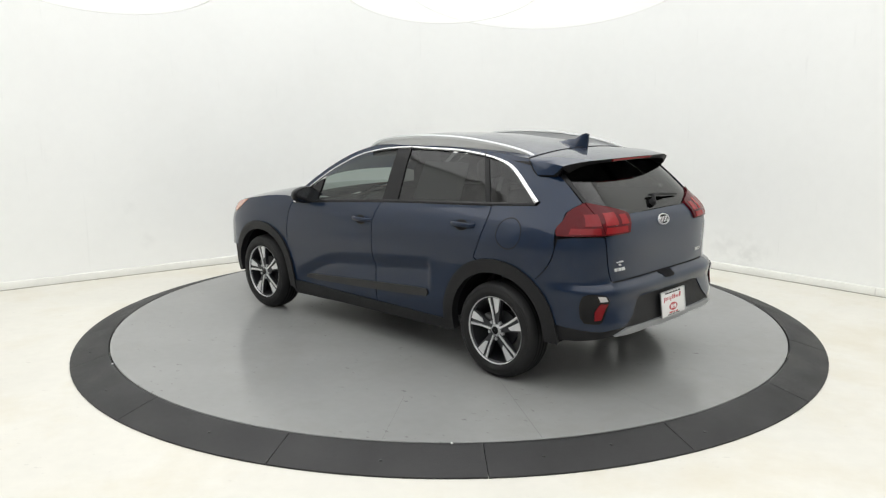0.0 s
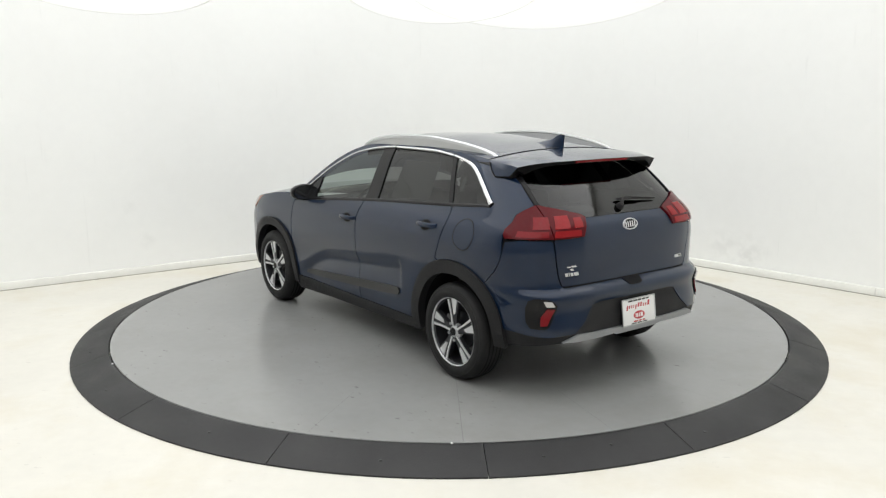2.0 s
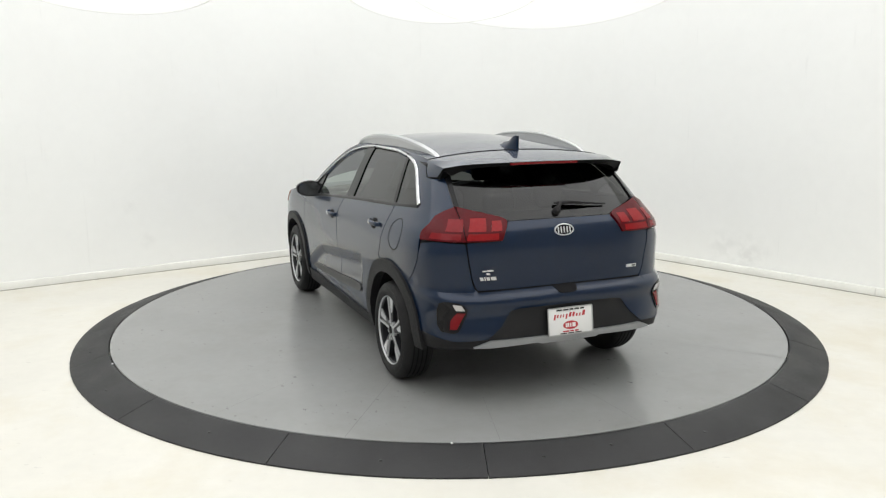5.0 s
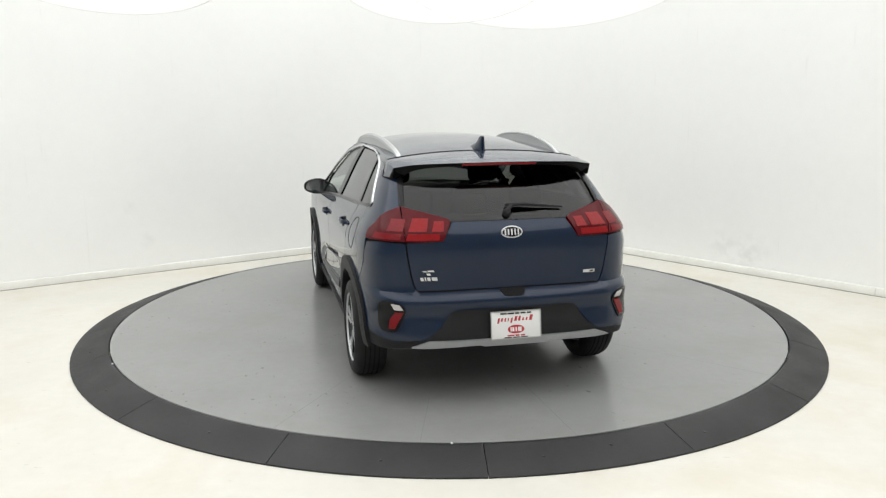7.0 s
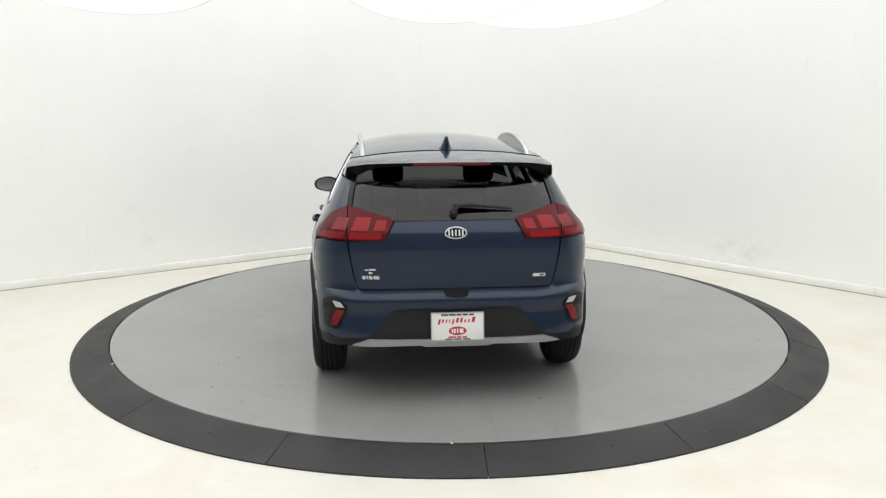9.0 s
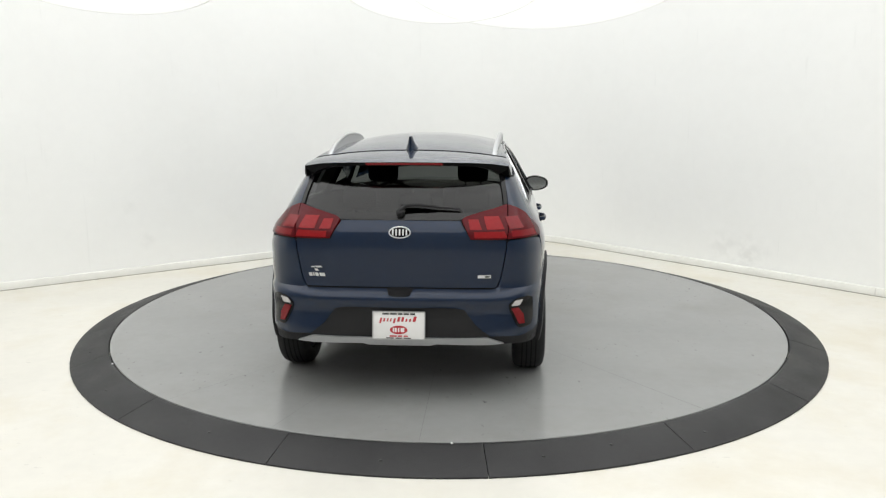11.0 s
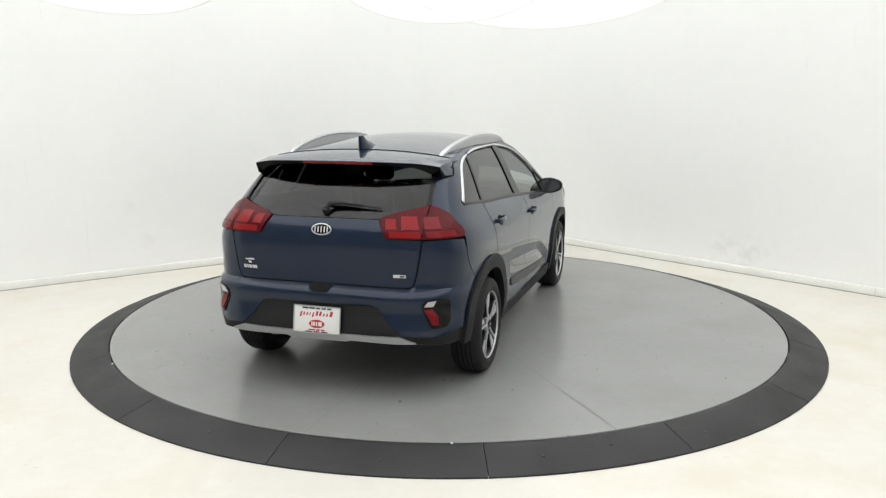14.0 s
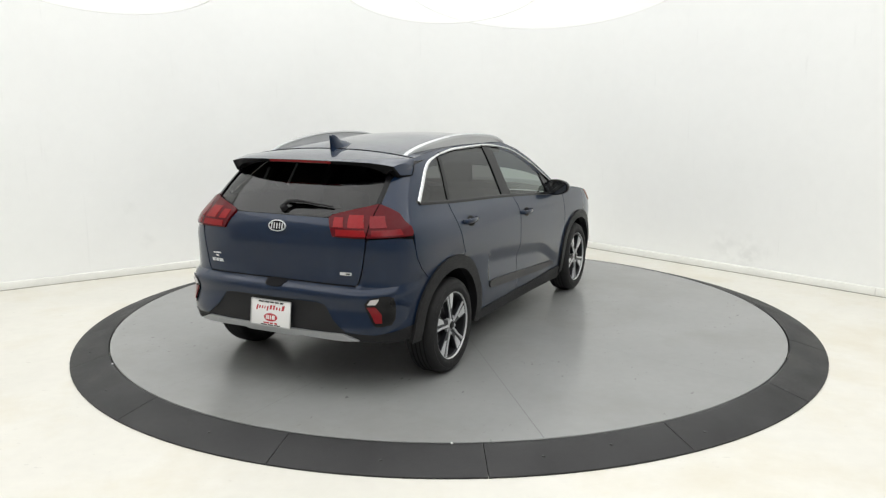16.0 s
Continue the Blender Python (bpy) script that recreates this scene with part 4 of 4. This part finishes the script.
# ---- door mirrors and handles ----
for side in (1, -1):
    bm = bmesh.new()
    rows = []
    for k in range(15):                       # rounded shell, deep at the front, flat at the rear
        t = k / 14
        x = 0.640 + 0.130 * t
        s = (1 - max(0, (t - 0.12) / 0.88) ** 2.4) ** 0.5 if t > 0.12 else 0.94 + 0.06 * t / 0.12
        row = []
        for j in range(28):
            a = 2 * math.pi * j / 28
            c, d = math.cos(a), math.sin(a)
            f = (abs(c) ** 2.6 + abs(d) ** 2.6) ** (-1 / 2.6)
            y = 0.918 + 0.112 * max(s, 0.02) * f * c * (1 if c > 0 else 0.95)
            z = 1.068 + 0.070 * max(s, 0.02) * f * d * (1.0 - 0.22 * (c if c > 0 else 0))
            row.append(Vector((x + 0.02 * (y - 0.9), side * y, z)))
        rows.append(row)
    v = grid(bm, rows, close_v=True)
    bm.faces.new(v[-1])
    back = [bm.verts.new(p.co + Vector((0.008, 0, 0))) for p in v[0]]
    bm.faces.new(back)
    for j in range(28):
        bm.faces.new((v[0][j], v[0][(j + 1) % 28], back[(j + 1) % 28], back[j]))
    m_ = part("door_mirror", bm, GLOSSBLACK, car, "gloss black door mirror")
    bm = bmesh.new()
    ring = [p.copy() for p in rows[0]]
    mid = sum(ring, Vector()) / len(ring)
    bm.faces.new([bm.verts.new(mid + (p - mid) * 0.88 + Vector((0.004, 0, 0))) for p in ring])
    part("mirror_glass", bm, MIRROR, m_, "mirror glass", smooth=False)
    bm = bmesh.new()
    tube_mesh(bm, [(0.70, side * 0.80, 1.035), (0.695, side * 0.845, 1.030), (0.69, side * 0.89, 1.035)], [0.034, 0.026, 0.030], 12)
    part("mirror_arm", bm, GLOSSBLACK, m_)
    for which, (hx, hz) in enumerate(((-0.026, 0.937), (-1.055, 1.003))):
        # the door has no hollow here: a dark oval gives the recess's shade
        cup = [at_x(hx + 0.015 + 0.060 * math.cos(a), hz - 0.004 + 0.036 * math.sin(a)) for a in [2 * math.pi * k / 20 for k in range(20)]]
        h = part("handle_cup_shade", panel_mesh(cup, 0.0012, 0.01, 0.02, side), SHELL, DOORS[(side, which)], "flat dark oval for the shade in the hand recess")
        bm = bmesh.new()
        rows = []
        for k in range(17):
            t = k / 16
            x = hx + 0.105 - 0.21 * t
            p = surf(*at_x(x, hz + 0.004))
            bulge = 0.036 * math.sin(math.pi * t) ** 0.35
            hh = 0.0135 + 0.004 * math.sin(math.pi * t)
            d = 0.011
            o = Vector((p.x, side * (p.y - 0.004 + bulge), p.z))
            rows.append([o + Vector((0, side * d * math.cos(a), hh * math.sin(a))) for a in [2 * math.pi * j / 10 for j in range(10)]])
        v = grid(bm, rows, close_v=True)
        bm.faces.new(v[0])
        bm.faces.new(v[-1][::-1])
        part("door_handle", bm, PAINT, DOORS[(side, which)], "blue door handle")
    part("headlamp", panel_mesh([at_x(1.56, 0.958), at_x(1.72, 0.925), at_x(1.84, 0.885), at_x(1.86, 0.835), at_x(1.80, 0.825), at_x(1.68, 0.885)], 0.006, 0.02, 0.04, side), AMBER, car, "headlamp end with an amber lens")

# ---- tailgate details ----
def tail_bar(name, y0, y1, z0, z1, mat, parent, off=0.003, thick=0.006, slant=0.0, label=""):
    """A small raised bar on the tail, between two y and two heights."""
    return part(name, panel_mesh([at_y(y0 + slant, z0), at_y(y1 + slant, z0), at_y(y1 - slant, z1), at_y(y0 - slant, z1)], off, thick, 0.05), mat, parent, label)


def oval(cy, cz, ry, rz, n=36):
    return [at_y(cy + ry * math.cos(a), cz + rz * math.sin(a)) for a in [2 * math.pi * k / n for k in range(n)]]


part("oval_badge", panel_mesh(oval(0, 1.045, 0.066, 0.033), 0.006, 0.010, 0.02), GLOSSBLACK, tailgate, "oval black badge with a chrome ring")
ring = oval(0, 1.045, 0.064, 0.031)
part("badge_ring", ribbon_mesh(ring + [ring[0]], 0.0075, 0.004, 0.006, taper_ends=False), ALLOY, tailgate, "chrome ring")
for y0, y1, sl in ((0.046, 0.037, 0.0), (0.026, 0.017, 0.0), (0.005, -0.004, 0.0), (-0.016, -0.025, 0.0), (-0.036, -0.045, 0.0)):
    tail_bar("badge_bar", y1, y0, 1.028, 1.062, ALLOY, tailgate, 0.008, 0.003, sl)
for y0, y1, z0, z1 in ((0.562, 0.543, 0.773, 0.793), (0.536, 0.529, 0.773, 0.795), (0.522, 0.503, 0.773, 0.793), (0.495, 0.462, 0.773, 0.793), (0.548, 0.524, 0.826, 0.833), (0.520, 0.482, 0.827, 0.836), (0.524, 0.503, 0.806, 0.818)):
    tail_bar("model_badge_bar", y1, y0, z0, z1, ALLOY, tailgate, 0.004, 0.006, -0.003, "chrome lettering bar")
tail_bar("trim_badge", -0.548, -0.470, 0.772, 0.790, ALLOY, tailgate, 0.004, 0.006, 0.0, "chrome trim badge")
tail_bar("badge_bar", -0.540, -0.512, 0.776, 0.786, INKBLACK, tailgate, 0.0055, 0.002)
# flat dark patch laid on the bumper's top, not cut into it
part("latch_dark_patch", panel_mesh(soften([at_y(-0.085, 0.712), at_y(0.085, 0.712), at_y(0.060, 0.668), at_y(-0.060, 0.668)], 1), 0.004, 0.006, 0.03), SHELL, car, "flat dark patch in place of the latch recess")
# rear wiper
bm = bmesh.new()
lathe(bm, [(0.0005, 0.030), (0.016, 0.028), (0.024, 0.016), (0.026, -0.004)], 20, "z", Matrix.Translation(surf(*at_y(0.005, 1.150))) @ pose(0, 0, 0, 0, -48, 0))
wiper = part("rear_wiper", bm, CLAD, car, "black rear wiper")
bm = bmesh.new()
tube_mesh(bm, [surf(*at_y(y, z), o) for y, z, o in ((0.010, 1.150, 0.022), (-0.03, 1.178, 0.026), (-0.10, 1.182, 0.026), (-0.21, 1.176, 0.020))], [0.013, 0.013, 0.010, 0.006], 8)
part("wiper_arm", bm, CLAD, wiper)
bm = bmesh.new()
tube_mesh(bm, [surf(*at_y(y, z), o) for y, z, o in ((0.005, 1.188, 0.012), (-0.10, 1.186, 0.014), (-0.22, 1.178, 0.013), (-0.36, 1.170, 0.008))], [0.008, 0.010, 0.008, 0.005], 8)
part("wiper_blade", bm, CLAD, wiper)

# ---- dealer plate ----
PZ0, PZ1 = 0.415, 0.580
bm = bmesh.new()
box(bm, (-0.006, -0.156, -0.082), (0, 0.156, 0.082), 0.0025)
plate = part("dealer_plate", bm, PLATE, car, "white dealer plate with red writing")
plate.matrix_basis = pose(-2.146, 0.0, (PZ0 + PZ1) / 2, 0, 0, 0) @ pose(0, 0, 0, 0, 7.5, 0)


def plate_box(name, y0, y1, z0, z1, x, mat, label="", depth=0.004, bevel=0.0, shear=0.0):
    bm = bmesh.new()
    vs = box(bm, (x - depth, y0, z0), (x, y1, z1), bevel)
    for v in vs:
        v.co.y -= shear * (v.co.z - z0)
    return part(name, bm, mat, plate, label, smooth=bevel > 0)


plate_box("plate_frame_bar", -0.105, 0.105, 0.062, 0.077, -0.006, PLATE, "", 0.003)
for y0, y1 in ((0.098, 0.058), (0.052, 0.012), (0.005, -0.022), (-0.03, -0.062), (-0.07, -0.098)):
    plate_box("writing_bar", y1, y0, 0.064, 0.074, -0.009, INKBLACK, "", 0.0008)
for y0, y1, z0, z1 in ((0.122, 0.104, 0.008, 0.046), (0.099, 0.082, 0.018, 0.044), (0.077, 0.062, 0.018, 0.044), (0.057, 0.044, 0.018, 0.044), (0.039, 0.022, 0.008, 0.044),
                       (0.014, -0.007, 0.018, 0.052), (-0.010, -0.030, 0.018, 0.052), (-0.036, -0.052, 0.018, 0.042), (-0.058, -0.074, 0.018, 0.042), (-0.080, -0.104, 0.018, 0.056)):
    plate_box("writing_bar", y1 + 0.003, y0 - 0.003, z0 + 0.004, z1 - 0.002, -0.006, INKRED, "red script bar", 0.0008, 0, 0.25)
bm = bmesh.new()
bmesh.ops.create_cone(bm, cap_ends=True, segments=36, radius1=0.05, radius2=0.05, depth=0.002, matrix=Matrix.Translation((-0.0065, 0, -0.028)) @ Matrix.Diagonal((1, 1.06, 0.52, 1)) @ pose(0, 0, 0, 0, 90, 0))
part("red_oval", bm, INKRED, plate, "red oval mark")
for y0, y1, sh in ((0.036, 0.028, 0), (0.024, 0.012, 0), (0.004, -0.004, 0), (-0.012, -0.034, 0)):
    plate_box("writing_bar", y1, y0, -0.041, -0.015, -0.0075, PLATE, "white bar", 0.001, 0, sh)
for y0, y1 in ((0.055, 0.012), (0.004, -0.020), (-0.03, -0.055)):
    plate_box("writing_bar", y1, y0, -0.070, -0.061, -0.006, INKRED, "red bar", 0.0008)
for y0, y1, z0, z1 in ((-0.158, 0.158, 0.079, 0.085), (-0.158, 0.158, -0.086, -0.080), (-0.160, -0.154, -0.080, 0.079), (0.154, 0.160, -0.080, 0.079)):
    plate_box("plate_frame_edge", y0, y1, z0, z1, -0.002, SATIN, "bright frame edge", 0.008)
for y0, y1 in ((-0.075, -0.030), (-0.022, 0.020), (0.028, 0.075)):
    plate_box("writing_bar", y0, y1, -0.080, -0.074, -0.006, INKBLACK, "", 0.001)


# ---- cabin ----
CABIN = car

def seat(x, y, w, back_top, lean=14):
    s = part("seat", bm_seat(x, y, w, back_top, lean), SEATM, CABIN, "dark fabric seat")
    return s


def bm_seat(x, y, w, top, lean):
    bm = bmesh.new()
    box(bm, (x - 0.05, y - w / 2, 0.42), (x + 0.47, y + w / 2, 0.60), 0.05, 3)
    box(bm, (-0.07, -w / 2, 0), (0.07, w / 2, top - 0.52), 0.05, 3, pose(x - 0.03, y, 0.52, 0, -lean, 0))
    return bm


def headrest(x, y, z, w=0.25, h=0.17):
    bm = bmesh.new()
    box(bm, (x - 0.05, y - w / 2, z), (x + 0.05, y + w / 2, z + h), 0.045, 3)
    hr = part("headrest", bm, SEATM, CABIN)
    bm = bmesh.new()
    for d in (-0.06, 0.06):
        tube_mesh(bm, [(x, y + d, z - 0.10), (x, y + d, z + 0.02)], 0.006, 6)
    part("headrest_post", bm, CHROME, hr)


for y in (0.37, -0.37):
    seat(-0.02, y, 0.50, 1.14)
    headrest(-0.20, y, 1.165)
seat(-0.95, 0, 1.22, 1.06, 20)
for y in (0.40, 0.0, -0.40):
    headrest(-1.16, y, 1.065 if y else 1.03, 0.24, 0.15)
bm = bmesh.new()
box(bm, (0.58, -0.70, 0.62), (1.05, 0.70, 0.985), 0.07, 3)
part("dashboard", bm, CLAD, CABIN, "black dashboard")
bm = bmesh.new()
rows = []
for k in range(32):
    a = 2 * math.pi * k / 32
    c = Vector((0, 0.185 * math.cos(a), 0.185 * math.sin(a)))
    o = c.normalized()
    rows.append([Matrix.Translation((0.46, 0.37, 0.93)) @ Matrix.Rotation(radians(-24), 4, "Y") @ (c + o * (0.015 * math.cos(b)) + Vector((0.015 * math.sin(b), 0, 0))) for b in [2 * math.pi * j / 8 for j in range(8)]])
grid(bm, rows, close_u=True, close_v=True)
part("steering_wheel", bm, CLAD, CABIN, "black steering wheel")
part("headliner", top_mesh(-1.38, 0.34, 20, -0.030, 0, 0.97), SEATM, CABIN)
bm = bmesh.new()
box(bm, (-1.88, -0.62, 0.96), (-1.22, 0.62, 0.99), 0.01)
part("parcel_shelf", bm, SEATM, CABIN)
bm = bmesh.new()
box(bm, (0.36, -0.12, 1.375), (0.385, 0.12, 1.435), 0.012, 2)
part("inner_mirror", bm, CLAD, CABIN)
for y in (0.36, -0.36):                    # sun visors
    bm = bmesh.new()
    box(bm, (0.22, y - 0.19, 1.385), (0.24, y + 0.19, 1.455), 0.008, 2)
    part("sun_visor", bm, SEATM, CABIN)
# papers behind the left rear side windows
part("window_sticker", panel_mesh(line((-0.48, 1.135), (-0.93, 1.160), (-0.90, 1.405), (-0.47, 1.400)), -0.022, 0.001), PAPER, car, "price sheet behind the window")
part("window_sticker", panel_mesh(line((-1.22, 1.24), (-1.255, 1.245), (-1.25, 1.335), (-1.215, 1.33)), -0.022, 0.001), PAPER, car, "small paper tag behind the window")

# ---- marks on the ramp and the deck ----
for ang, rr in ((-118, 2.90), (-97, 2.93), (-80, 2.91), (-72, 2.88), (-60, 2.93), (-41, 2.90), (-140, 2.92), (-158, 2.90)):
    bm = bmesh.new()
    h = DECK * (R_RAMP - rr) / (R_RAMP - R_DECK) + 0.008
    bmesh.ops.create_cone(bm, cap_ends=True, segments=12, radius1=0.012, radius2=0.008, depth=0.008, matrix=Matrix.Translation((rr * math.cos(radians(ang)), rr * math.sin(radians(ang)), h)))
    part("bolt_head", bm, BOLT, ramp)


# ---- movement: the deck turns at an even pace, with the car on it ----
def motions():
    turn = [(t, 136.225 - 4.558 * t) for t in (0, 1, 2, 3, 4, 5, 6, 7, 8, 9, 10, 11, 12, 13, 14, 15, 16)]
    place = Vector((-0.070, 0.145, 0))
    rows_car, rows_deck = [], []
    for t, a in turn:
        p = Matrix.Rotation(radians(a), 3, "Z") @ place
        rows_car.append((t, pose(p.x, p.y, DECK, 0, 0, a)))
        rows_deck.append((t, pose(0, 0, 0, 0, 0, a)))
    walk(car, rows_car)
    walk(deck, rows_deck)


motions()
